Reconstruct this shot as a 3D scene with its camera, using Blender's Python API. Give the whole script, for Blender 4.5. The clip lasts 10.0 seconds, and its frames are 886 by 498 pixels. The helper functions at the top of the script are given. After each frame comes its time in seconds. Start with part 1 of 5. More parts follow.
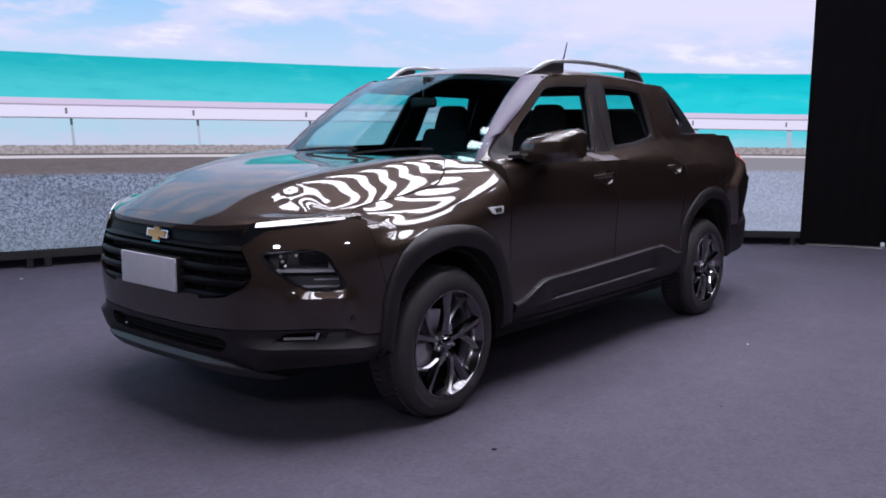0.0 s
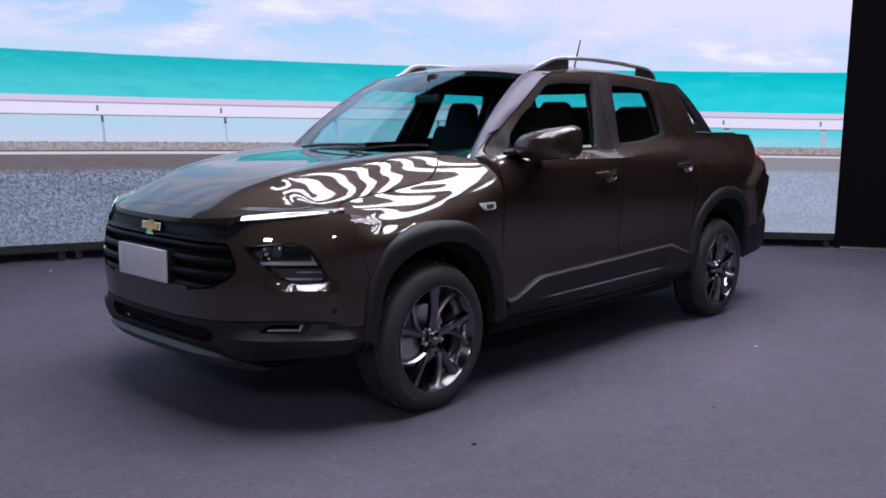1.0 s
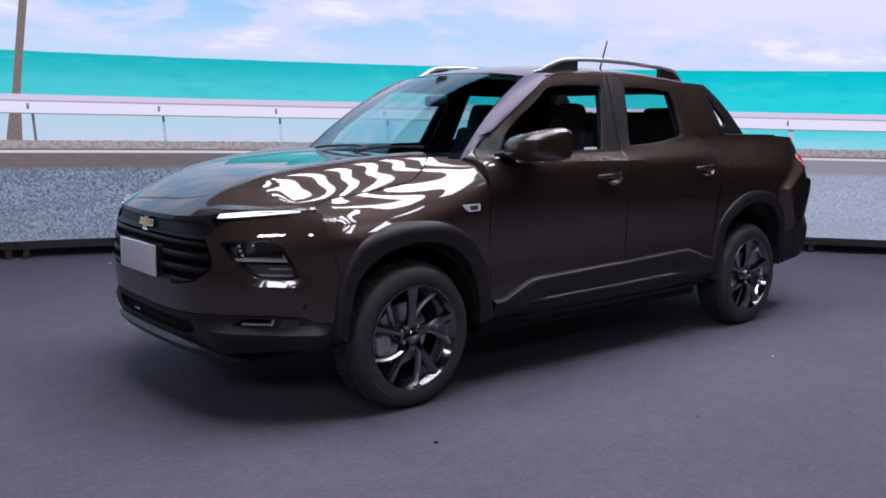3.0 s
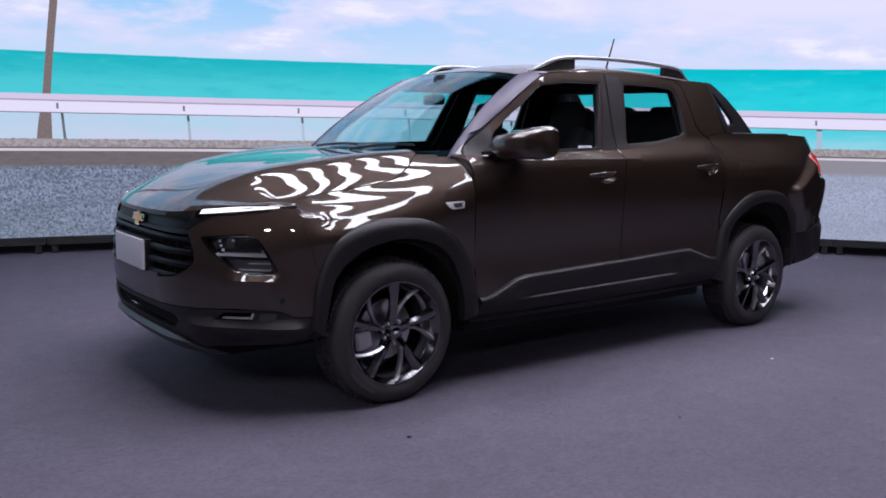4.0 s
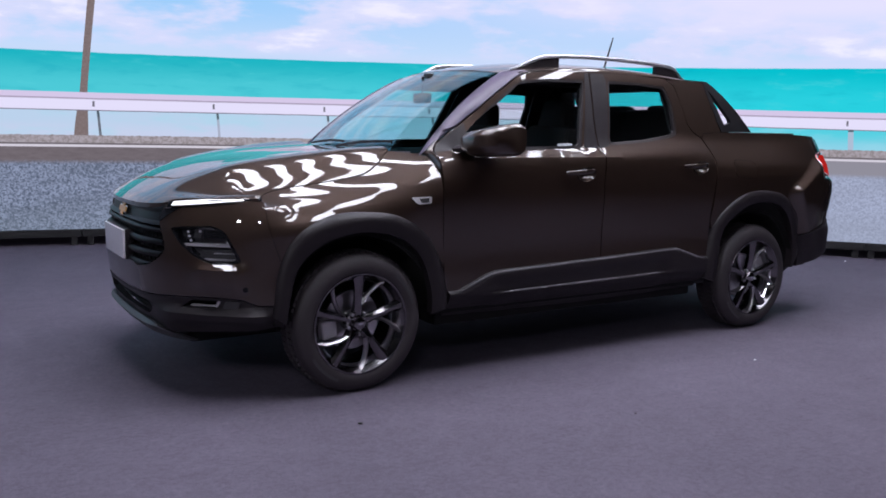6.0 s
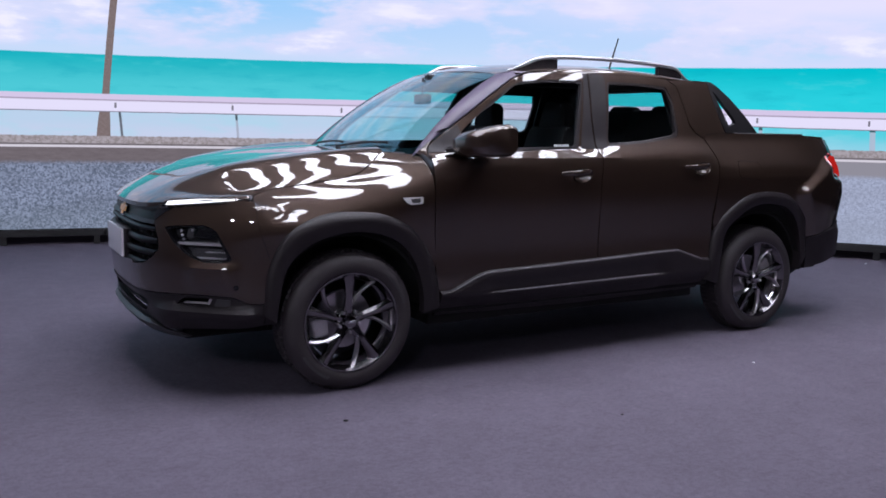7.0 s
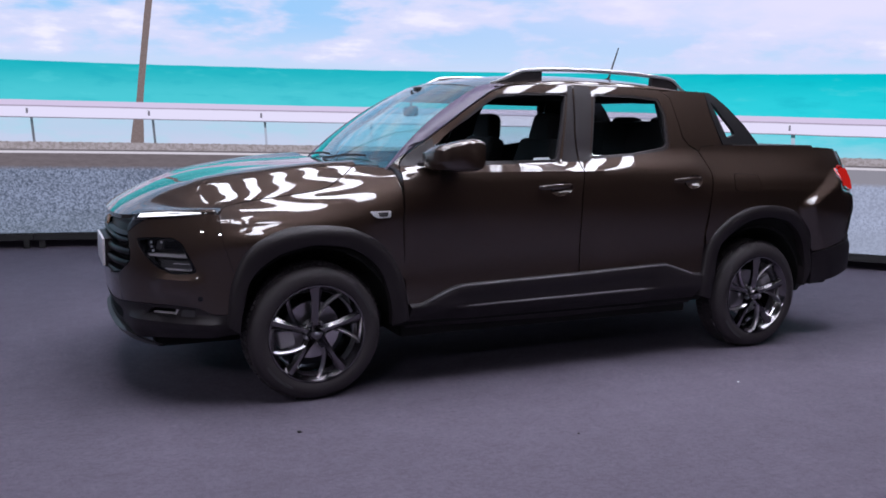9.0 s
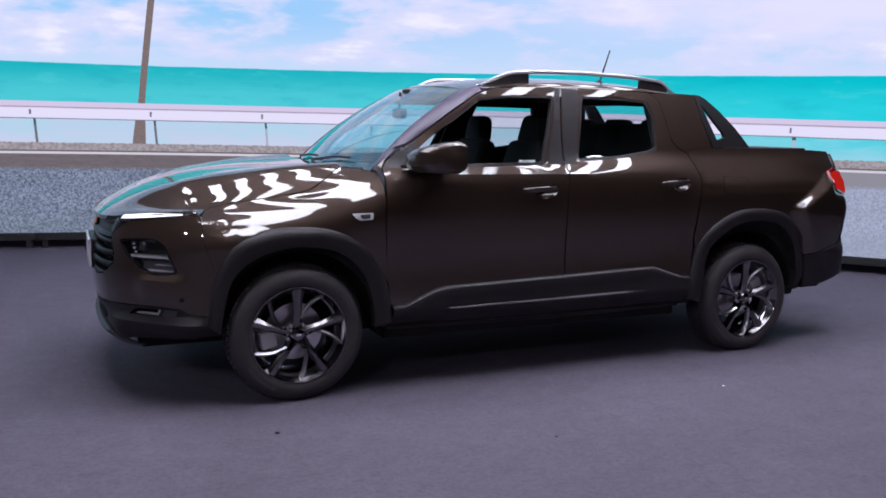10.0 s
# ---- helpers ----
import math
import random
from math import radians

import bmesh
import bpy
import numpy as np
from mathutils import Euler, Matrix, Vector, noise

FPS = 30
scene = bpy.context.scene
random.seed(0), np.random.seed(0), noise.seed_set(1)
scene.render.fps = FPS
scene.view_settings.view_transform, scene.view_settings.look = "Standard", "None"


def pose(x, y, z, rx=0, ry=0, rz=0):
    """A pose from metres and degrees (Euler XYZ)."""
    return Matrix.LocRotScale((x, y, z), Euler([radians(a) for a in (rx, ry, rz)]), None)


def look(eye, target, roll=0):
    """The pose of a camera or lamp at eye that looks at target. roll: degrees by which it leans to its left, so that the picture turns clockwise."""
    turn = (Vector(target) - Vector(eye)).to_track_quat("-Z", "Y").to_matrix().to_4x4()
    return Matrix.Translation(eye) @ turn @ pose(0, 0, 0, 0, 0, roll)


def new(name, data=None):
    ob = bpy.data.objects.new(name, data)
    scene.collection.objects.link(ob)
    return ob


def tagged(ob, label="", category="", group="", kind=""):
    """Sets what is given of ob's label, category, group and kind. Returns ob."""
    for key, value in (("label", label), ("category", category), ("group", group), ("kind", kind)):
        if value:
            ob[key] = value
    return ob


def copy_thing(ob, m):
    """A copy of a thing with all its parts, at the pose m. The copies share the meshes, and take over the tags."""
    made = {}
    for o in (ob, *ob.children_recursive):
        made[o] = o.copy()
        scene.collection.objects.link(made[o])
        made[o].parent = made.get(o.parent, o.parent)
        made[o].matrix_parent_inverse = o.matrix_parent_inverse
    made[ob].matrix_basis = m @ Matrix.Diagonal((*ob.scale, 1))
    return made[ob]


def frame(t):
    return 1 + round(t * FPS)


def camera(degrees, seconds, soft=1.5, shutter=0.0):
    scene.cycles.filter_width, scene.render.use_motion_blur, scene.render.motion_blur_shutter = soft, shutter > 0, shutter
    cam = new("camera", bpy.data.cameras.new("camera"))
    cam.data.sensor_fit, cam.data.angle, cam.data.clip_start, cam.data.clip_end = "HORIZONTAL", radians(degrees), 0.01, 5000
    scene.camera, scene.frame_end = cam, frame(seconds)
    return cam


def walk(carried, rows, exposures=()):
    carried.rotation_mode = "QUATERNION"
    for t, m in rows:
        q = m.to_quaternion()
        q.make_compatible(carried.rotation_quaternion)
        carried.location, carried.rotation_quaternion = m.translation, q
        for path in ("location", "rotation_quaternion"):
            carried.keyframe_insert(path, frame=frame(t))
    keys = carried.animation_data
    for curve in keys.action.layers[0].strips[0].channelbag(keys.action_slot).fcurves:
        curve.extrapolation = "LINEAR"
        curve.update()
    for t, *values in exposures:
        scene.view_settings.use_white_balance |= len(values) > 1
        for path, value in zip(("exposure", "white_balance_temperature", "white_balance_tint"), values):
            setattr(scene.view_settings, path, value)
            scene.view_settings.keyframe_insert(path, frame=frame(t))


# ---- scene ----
cam = camera(55.1, 10.0, 1.7)
PATH = [
    (0, (-2.818, -3.131, 1.256), (-1.29, -1.872, 0.977), 0.5),
    (0.5, (-2.731, -3.23, 1.239), (-1.244, -1.922, 0.96), 0.6),
    (1, (-2.659, -3.344, 1.241), (-1.207, -1.998, 0.961), 0.7),
    (1.5, (-2.586, -3.437, 1.233), (-1.184, -2.038, 0.954), 0.7),
    (2, (-2.508, -3.551, 1.241), (-1.15, -2.109, 0.958), 0.7),
    (2.5, (-2.415, -3.656, 1.261), (-1.091, -2.184, 0.977), 0.8),
    (4, (-2.089, -3.959, 1.25), (-0.897, -2.379, 0.966), 0.9),
    (4.5, (-2.005, -4.088, 1.253), (-0.841, -2.487, 0.968), 1.0),
    (5, (-1.926, -4.181, 1.255), (-0.79, -2.56, 0.97), 1.0),
    (5.5, (-1.842, -4.247, 1.244), (-0.743, -2.6, 0.958), 1.1),
    (7, (-1.592, -4.447, 1.251), (-0.6, -2.734, 0.964), 1.1),
    (7.5, (-1.503, -4.53, 1.281), (-0.553, -2.793, 0.993), 1.1),
    (8, (-1.392, -4.588, 1.296), (-0.471, -2.835, 1.009), 1.1),
    (8.5, (-1.267, -4.626, 1.304), (-0.394, -2.85, 1.016), 1.1),
    (9, (-1.152, -4.685, 1.325), (-0.308, -2.895, 1.037), 1.1),
    (9.5, (-1.066, -4.726, 1.334), (-0.243, -2.927, 1.045), 1.2),
    (10, (-1.011, -4.756, 1.337), (-0.198, -2.952, 1.05), 1.2),
]
walk(cam, [(t, look(eye, target, roll)) for t, eye, target, roll in PATH], [(0, 0.0, 5990, 14), (10, 0.0, 5990, 14)])

# ---- world and lights ----
world = bpy.data.worlds.new("dark_hall")
scene.world = world
world.use_nodes = True
world.node_tree.nodes["Background"].inputs[0].default_value = (0.55, 0.5, 0.62, 1)
world.node_tree.nodes["Background"].inputs[1].default_value = 0.035
TUBE_POWER = 12.0
FLOOD_POWER = 92.0
SCREEN_POWER = 0.94


# ---- materials ----
def srgb(r, g, b):
    return tuple((c / 255 / 12.92 if c <= 10 else ((c / 255 + 0.055) / 1.055) ** 2.4) for c in (r, g, b)) + (1,)


class Nodes:
    """A short hand for node trees."""

    def __init__(self, name):
        self.mat = bpy.data.materials.new(name)
        self.mat.use_nodes = True
        self.tree = self.mat.node_tree
        self.tree.nodes.clear()
        self.out = self.tree.nodes.new("ShaderNodeOutputMaterial")

    def add(self, kind, *values):
        n = self.tree.nodes.new("ShaderNode" + kind)
        for i, v in enumerate(values):
            self.put(n.inputs[i], v)
        return n

    def put(self, socket, v):
        if isinstance(v, bpy.types.NodeSocket):
            self.tree.links.new(v, socket)
        elif isinstance(v, bpy.types.Node):
            self.tree.links.new(v.outputs[0], socket)
        elif v is not None:
            socket.default_value = v

    def math(self, op, a, b=0.0, c=0.0):
        n = self.add("Math", a, b, c)
        n.operation = op
        return n.outputs[0]

    def step(self, a, b, x):
        n = self.add("MapRange", x, a, b, 0.0, 1.0)
        n.interpolation_type = "SMOOTHSTEP"
        return n.outputs[0]

    def bump(self, height, strength, distance):
        n = self.tree.nodes.new("ShaderNodeBump")
        n.inputs["Strength"].default_value, n.inputs["Distance"].default_value = strength, distance
        self.put(n.inputs["Height"], height)
        return n

    def mix(self, f, a, b):
        n = self.tree.nodes.new("ShaderNodeMix")
        n.data_type = "RGBA"
        self.put(n.inputs[0], f)
        self.put(n.inputs[6], a)
        self.put(n.inputs[7], b)
        return n.outputs[2]

    def noise(self, vector, scale, detail=4.0, rough=0.55):
        n = self.tree.nodes.new("ShaderNodeTexNoise")
        self.put(n.inputs["Vector"], vector)
        n.inputs["Scale"].default_value, n.inputs["Detail"].default_value, n.inputs["Roughness"].default_value = scale, detail, rough
        return n.outputs[0]

    def object_place(self):
        return self.add("TexCoord").outputs["Object"]

    def surface(self, shader):
        self.tree.links.new(shader.outputs[0], self.out.inputs[0])
        return self.mat


def solid(name, color, rough=0.5, metal=0.0, coat=0.0, grain=0.0, scale=300.0, vary=0.12, coat_rough=0.03, spec=0.5):
    """A principled surface with two scales of variation and a fine relief."""
    n = Nodes(name)
    place = n.object_place()
    big, small = n.noise(place, 3.0, 3), n.noise(place, scale, 2)
    f = n.math("MULTIPLY_ADD", big, vary, 1 - vary / 2)
    f = n.math("MULTIPLY", f, n.math("MULTIPLY_ADD", small, vary, 1 - vary / 2))
    hue = n.add("HueSaturation", None, None, f, None, color)
    p = n.add("BsdfPrincipled")
    n.put(p.inputs["Base Color"], hue)
    p.inputs["Metallic"].default_value = metal
    n.put(p.inputs["Roughness"], n.math("MULTIPLY_ADD", big, rough * 0.2, rough * 0.9))
    p.inputs["Coat Weight"].default_value, p.inputs["Coat Roughness"].default_value = coat, coat_rough
    p.inputs["Specular IOR Level"].default_value = spec
    if grain:
        n.put(p.inputs["Normal"], n.bump(small, grain, 0.002))
    return n.surface(p)


def car_paint():
    """Dark brown metallic lacquer: flakes under a clear coat."""
    n = Nodes("brown_metallic_paint")
    place = n.object_place()
    flake = n.tree.nodes.new("ShaderNodeTexVoronoi")
    n.put(flake.inputs["Vector"], place)
    flake.inputs["Scale"].default_value = 900
    tone = n.add("SeparateColor", flake.outputs["Color"]).outputs[0]
    col = n.mix(tone, (0.034, 0.0198, 0.0140, 1), (0.060, 0.035, 0.0245, 1))
    p = n.add("BsdfPrincipled")
    n.put(p.inputs["Base Color"], col)
    p.inputs["Metallic"].default_value = 0.7
    p.inputs["Roughness"].default_value = 0.55
    p.inputs["Coat Weight"].default_value = 1.0
    p.inputs["Coat Roughness"].default_value = 0.012
    p.inputs["Coat IOR"].default_value = 1.75
    return n.surface(p)


def thin_glass(name, tint, gloss=1.0, rough=0.0):
    """A thin tinted pane: straight through, with the gloss of its face."""
    n = Nodes(name)
    clear = n.add("BsdfTransparent", tint)
    shine = n.add("BsdfGlossy", (1, 1, 1, 1), rough)
    facing = n.add("LayerWeight", 0.5).outputs["Facing"]
    f = n.math("MULTIPLY", n.math("MULTIPLY_ADD", n.math("POWER", facing, 5.0), 0.95, 0.045), gloss)
    return n.surface(n.add("MixShader", f, clear, shine))


def glow(name, color, power):
    n = Nodes(name)
    return n.surface(n.add("Emission", color, power))


PAINT = car_paint()
PLASTIC = solid("grained_black_plastic", (0.0205, 0.0162, 0.0190, 1), 0.5, grain=0.25, scale=600, spec=0.35)
GLOSS = solid("gloss_black_trim", (0.008, 0.008, 0.01, 1), 0.24, coat=0.25, vary=0.05)
BAR = solid("dark_grille_bar", (0.007, 0.006, 0.007, 1), 0.42, vary=0.05, spec=0.12)
SATIN = solid("satin_grey_trim", (0.055, 0.053, 0.056, 1), 0.42, grain=0.12, scale=500)
DARK = solid("unlit_black_inner_shell", (0.006, 0.006, 0.006, 1), 0.9)
RUBBER = solid("tyre_rubber", (0.042, 0.035, 0.039, 1), 0.6, grain=0.3, scale=220, vary=0.3)
RIM = solid("gloss_black_alloy", (0.16, 0.15, 0.16, 1), 0.14, metal=1.0, coat=0.6, vary=0.05)
# lighter than the black moulding: the sill's highlight lines, put in as colour
SILL_GLINT = solid("sill_highlight_grey", (0.15, 0.135, 0.15, 1), 0.32, vary=0.2)
# paler copy of the spokes' black alloy, with the branches' glints in its colour
BRANCH = solid("branch_glint_alloy", (0.40, 0.38, 0.40, 1), 0.3, metal=1.0, vary=0.15)
# paler copy of the rim's alloy: glints inside the barrel, put in as colour
BARREL = solid("barrel_glint_metal", (0.72, 0.70, 0.73, 1), 0.16, metal=1.0, vary=0.15)
STEEL = solid("machined_steel", (0.60, 0.58, 0.60, 1), 0.32, metal=1.0, vary=0.2)
CALIPER = solid("cast_grey_metal", (0.62, 0.60, 0.62, 1), 0.45, metal=0.3, vary=0.3)
CHROME = solid("chrome", (0.75, 0.75, 0.77, 1), 0.08, metal=1.0, vary=0.04)
SILVER = solid("brushed_silver_rail", (0.85, 0.83, 0.87, 1), 0.38, metal=0.9, vary=0.08)
# the lilac base colour imitates what the pillar reflects from above
PILLAR = solid("satin_pillar_lilac_sheen", (0.082, 0.060, 0.104, 1), 0.45, grain=0.05, scale=500, spec=0.6)
BRACE_BLACK = solid("dark_sports_bar_plastic", (0.010, 0.009, 0.011, 1), 0.45, grain=0.15, scale=500)
GOLD = solid("gold_emblem", (0.75, 0.36, 0.11, 1), 0.3, metal=0.4, vary=0.1)
CLOTH = solid("black_seat_fabric", (0.012, 0.012, 0.014, 1), 0.85, grain=0.3, scale=400)
TRIM = solid("dark_cabin_plastic", (0.014, 0.014, 0.016, 1), 0.6, grain=0.15, scale=400)
LINER = solid("dark_headliner", (0.02, 0.02, 0.022, 1), 0.9)
PLATE = solid("blank_silver_plate", (0.82, 0.77, 0.83, 1), 0.4, metal=0.0, vary=0.18, scale=30)
PAPER = solid("white_sticker", (0.7, 0.7, 0.72, 1), 0.6)
MARK = solid("bright_silver_badge", (0.85, 0.84, 0.87, 1), 0.3, metal=0.2, coat=0.5, vary=0.1)
RED = solid("red_lamp_lens", (0.42, 0.008, 0.006, 1), 0.12, coat=1.0, vary=0.2, scale=40)
RED_GLOW = glow("lit_red_lamp", (1.0, 0.03, 0.02, 1), 0.42)
LENS = thin_glass("clear_lamp_cover", (0.86, 0.87, 0.9, 1))
SHIELD = thin_glass("windscreen_glass", (0.64, 0.88, 0.885, 1), 1.0)
PANE = thin_glass("tinted_side_glass", (0.93, 0.955, 0.96, 1), 0.9)
DRL = glow("daytime_lamp", (1.0, 0.98, 1.0, 1), 1.6)
# cloth of the unseen drape, paled to bounce fill light
FILL_CLOTH = solid("pale_fill_cloth", (0.30, 0.27, 0.31, 1), 0.9)
CURTAIN = solid("black_curtain", (0.005, 0.004, 0.005, 1), 0.9, spec=0.1)
BLACK_METAL = solid("black_frame_metal", (0.02, 0.019, 0.02, 1), 0.6, grain=0.1)
FLOOD = glow("white_flood_face", (1.0, 0.97, 1.0, 1), FLOOD_POWER)
TUBE = glow("white_light_tube", (0.97, 0.955, 1.0, 1), TUBE_POWER)


def carpet():
    """Grey-violet needle felt with trodden patches and lint."""
    n = Nodes("grey_violet_carpet")
    place = n.object_place()
    wide, mid, fine_noise = n.noise(place, 0.8, 5, 0.6), n.noise(place, 9.0, 4, 0.65), n.noise(place, 170.0, 3, 0.7)
    f = n.math("MULTIPLY_ADD", wide, 0.5, 0.75)
    f = n.math("MULTIPLY", f, n.math("MULTIPLY_ADD", mid, 0.45, 0.78))
    f = n.math("MULTIPLY", f, n.math("MULTIPLY_ADD", fine_noise, 1.1, 0.45))
    f = n.math("MULTIPLY", f, n.math("MULTIPLY_ADD", n.noise(place, 42.0, 3, 0.6), 0.7, 0.65))
    hue = n.add("HueSaturation", None, None, f, None, (0.128, 0.110, 0.146, 1))
    p = n.add("BsdfPrincipled")
    n.put(p.inputs["Base Color"], hue)
    p.inputs["Roughness"].default_value = 0.85
    p.inputs["Specular IOR Level"].default_value = 0.25
    n.put(p.inputs["Normal"], n.bump(fine_noise, 0.5, 0.004))
    return n.surface(p)


def beach_picture():
    """What the screen shows: sky, sea, guard rail, palm trunk, verge, road and gravel, by degrees round the arc and height."""
    n = Nodes("screen_beach_picture")
    uv = n.add("SeparateXYZ", n.add("UVMap").outputs[0])
    u = n.math("MULTIPLY", uv.outputs[0], 100.0)
    v = uv.outputs[1]
    flat = n.add("CombineXYZ", n.math("MULTIPLY", u, 0.21), v, 0.0).outputs[0]
    long_ = n.add("CombineXYZ", n.math("MULTIPLY", u, 0.05), v, 0.0).outputs[0]
    right = n.step(72.0, 40.0, u)
    # sky: blue above, lilac haze, heaps of white cloud
    cloud = n.noise(n.add("CombineXYZ", n.math("MULTIPLY", u, 0.11), n.math("MULTIPLY", v, 1.6), 3.0).outputs[0], 1.5, 7, 0.56)
    blue = n.mix(n.step(1.9, 2.5, v), srgb(206, 226, 248), srgb(166, 212, 248))
    sky = n.mix(n.step(0.43, 0.57, cloud), blue, srgb(224, 227, 249))
    sky = n.mix(n.step(0.56, 0.67, cloud), sky, srgb(252, 247, 255))
    sky = n.mix(n.math("MULTIPLY", right, n.step(2.0, 2.5, v)), sky, srgb(238, 233, 252))
    sky = n.mix(n.step(2.02, 1.89, v), sky, n.mix(right, srgb(208, 226, 246), srgb(220, 226, 248)))
    # sea
    streak = n.noise(long_, 9.0, 5, 0.6)
    sea = n.mix(n.step(1.55, 1.90, v), n.mix(right, srgb(86, 208, 212), srgb(54, 214, 220)), n.mix(right, srgb(42, 186, 192), srgb(28, 198, 204)))
    sea = n.mix(n.math("MULTIPLY", n.step(0.5, 0.72, streak), 0.30), sea, srgb(24, 168, 184))
    sea = n.mix(n.math("MULTIPLY", n.step(0.46, 0.3, streak), 0.22), sea, srgb(110, 226, 226))
    edge = n.math("MULTIPLY_ADD", n.noise(long_, 14.0, 3), 0.012, 1.881)
    col = n.mix(n.step(-0.006, 0.006, n.math("SUBTRACT", v, edge)), sea, sky)
    # shallow water and beach below the rail
    wash = n.noise(long_, 6.0, 5, 0.6)
    shallow = n.mix(n.step(60.0, 44.0, u), srgb(196, 216, 232), srgb(96, 214, 222))
    shallow = n.mix(n.math("MULTIPLY", n.step(1.26, 1.10, v), 0.6), shallow, n.mix(n.step(60.0, 40.0, u), srgb(214, 214, 232), srgb(168, 216, 230)))
    shallow = n.mix(n.math("MULTIPLY", n.step(0.45, 0.65, wash), 0.35), shallow, srgb(170, 224, 232))
    col = n.mix(n.step(1.352, 1.342, v), col, shallow)
    # palm trunk behind the rail
    lean = n.math("MULTIPLY_ADD", n.math("POWER", n.math("SUBTRACT", v, 1.07), 1.2), -0.47, 77.38)
    half = n.math("MULTIPLY_ADD", n.step(1.05, 1.6, v), -0.15, 0.31)
    bark = n.mix(n.noise(flat, 60.0, 5, 0.7), srgb(64, 50, 46), srgb(170, 152, 148))
    trunk = n.math("LESS_THAN", n.math("ABSOLUTE", n.math("SUBTRACT", u, lean)), half)
    trunk = n.math("MULTIPLY", trunk, n.math("GREATER_THAN", v, 1.06))
    col = n.mix(trunk, col, bark)
    # posts, one every five degrees or so
    nth = n.math("ADD", n.math("MULTIPLY_ADD", u, -0.227607, 15.74035), n.math("MULTIPLY", n.math("MULTIPLY", u, u), 0.0002891))
    nth = n.math("SUBTRACT", n.math("FRACT", n.math("ADD", nth, 0.5)), 0.5)
    post = n.math("LESS_THAN", n.math("ABSOLUTE", n.math("SUBTRACT", nth, n.math("MULTIPLY_ADD", v, -0.06, 0.078))), n.math("MULTIPLY_ADD", n.step(52.0, 38.0, u), 0.016, 0.0105))
    low = n.math("MULTIPLY", n.math("GREATER_THAN", v, 1.07), n.math("LESS_THAN", v, 1.35))
    col = n.mix(n.math("MULTIPLY", n.math("MULTIPLY", post, low), 0.85), col, n.mix(n.step(1.262, 1.272, v), n.mix(n.step(70.0, 74.0, u), srgb(186, 190, 204), srgb(84, 80, 84)), srgb(40, 44, 48)))
    # guard rail
    ripple = n.math("MULTIPLY_ADD", n.noise(long_, 12.0, 2), 0.010, -0.005)
    sag = n.math("MULTIPLY_ADD", n.step(60.0, 34.0, u), 0.052, 0.020)
    w = n.math("ADD", n.math("ADD", v, sag), ripple)
    rail = n.mix(n.step(1.452, 1.470, w), srgb(238, 230, 247), srgb(222, 206, 228))
    rail = n.mix(n.math("MULTIPLY", n.math("MULTIPLY", n.step(1.452, 1.460, w), n.step(1.474, 1.466, w)), 0.8), rail, srgb(160, 146, 162))
    rail = n.mix(n.step(1.360, 1.348, w), rail, srgb(122, 116, 128))
    band = n.math("MULTIPLY", n.step(1.342, 1.348, w), n.step(1.526, 1.518, w))
    col = n.mix(band, col, rail)
    bolt = n.math("MULTIPLY", n.math("LESS_THAN", n.math("ABSOLUTE", n.math("SUBTRACT", w, 1.412)), 0.026), n.math("LESS_THAN", n.math("ABSOLUTE", n.math("ADD", nth, 0.034)), 0.009))
    col = n.mix(n.math("MULTIPLY", bolt, 0.8), col, srgb(64, 60, 66))
    # verge, edge line, road, gravel
    crumbs = n.noise(flat, 26.0, 5, 0.7)
    verge = n.mix(n.step(0.4, 0.62, crumbs), srgb(178, 168, 170), srgb(146, 136, 134))
    brim = n.math("MULTIPLY_ADD", crumbs, 0.03, 1.072)
    col = n.mix(n.step(0.004, -0.004, n.math("SUBTRACT", v, brim)), col, verge)
    col = n.mix(n.step(1.016, 1.008, v), col, srgb(112, 104, 106))
    col = n.mix(n.math("MULTIPLY", n.step(1.000, 0.993, v), n.step(0.968, 0.976, v)), col, srgb(220, 212, 216))
    road = n.mix(n.noise(long_, 30.0, 5, 0.7), srgb(96, 86, 88), srgb(134, 124, 126))
    road = n.mix(right, road, srgb(150, 146, 152))
    col = n.mix(n.step(0.974, 0.966, v), col, road)
    stones = n.tree.nodes.new("ShaderNodeTexVoronoi")
    n.put(stones.inputs["Vector"], flat)
    stones.inputs["Scale"].default_value = 75
    grit = n.add("SeparateColor", stones.outputs["Color"]).outputs[0]
    grit = n.math("MULTIPLY_ADD", n.noise(flat, 30.0, 4, 0.7), 0.9, n.math("MULTIPLY_ADD", grit, 0.34, -0.12))
    gravel = n.mix(n.step(0.2, 0.75, grit), srgb(80, 88, 104), srgb(154, 163, 184))
    gravel = n.mix(n.math("MULTIPLY", n.step(0.42, 0.68, n.noise(long_, 5.0, 4, 0.6)), 0.35), gravel, srgb(92, 98, 110))
    gravel = n.mix(n.math("MULTIPLY", n.step(0.55, 0.16, v), 0.25), gravel, srgb(112, 124, 128))
    gravel = n.mix(n.math("MULTIPLY", right, 0.4), gravel, srgb(206, 210, 230))
    rim_line = n.math("MULTIPLY_ADD", crumbs, 0.05, 0.80)
    col = n.mix(n.step(0.03, -0.03, n.math("SUBTRACT", v, rim_line)), col, gravel)
    p = n.add("Emission", col, SCREEN_POWER)
    return n.surface(p)


FELT = carpet()
PICTURE = beach_picture()

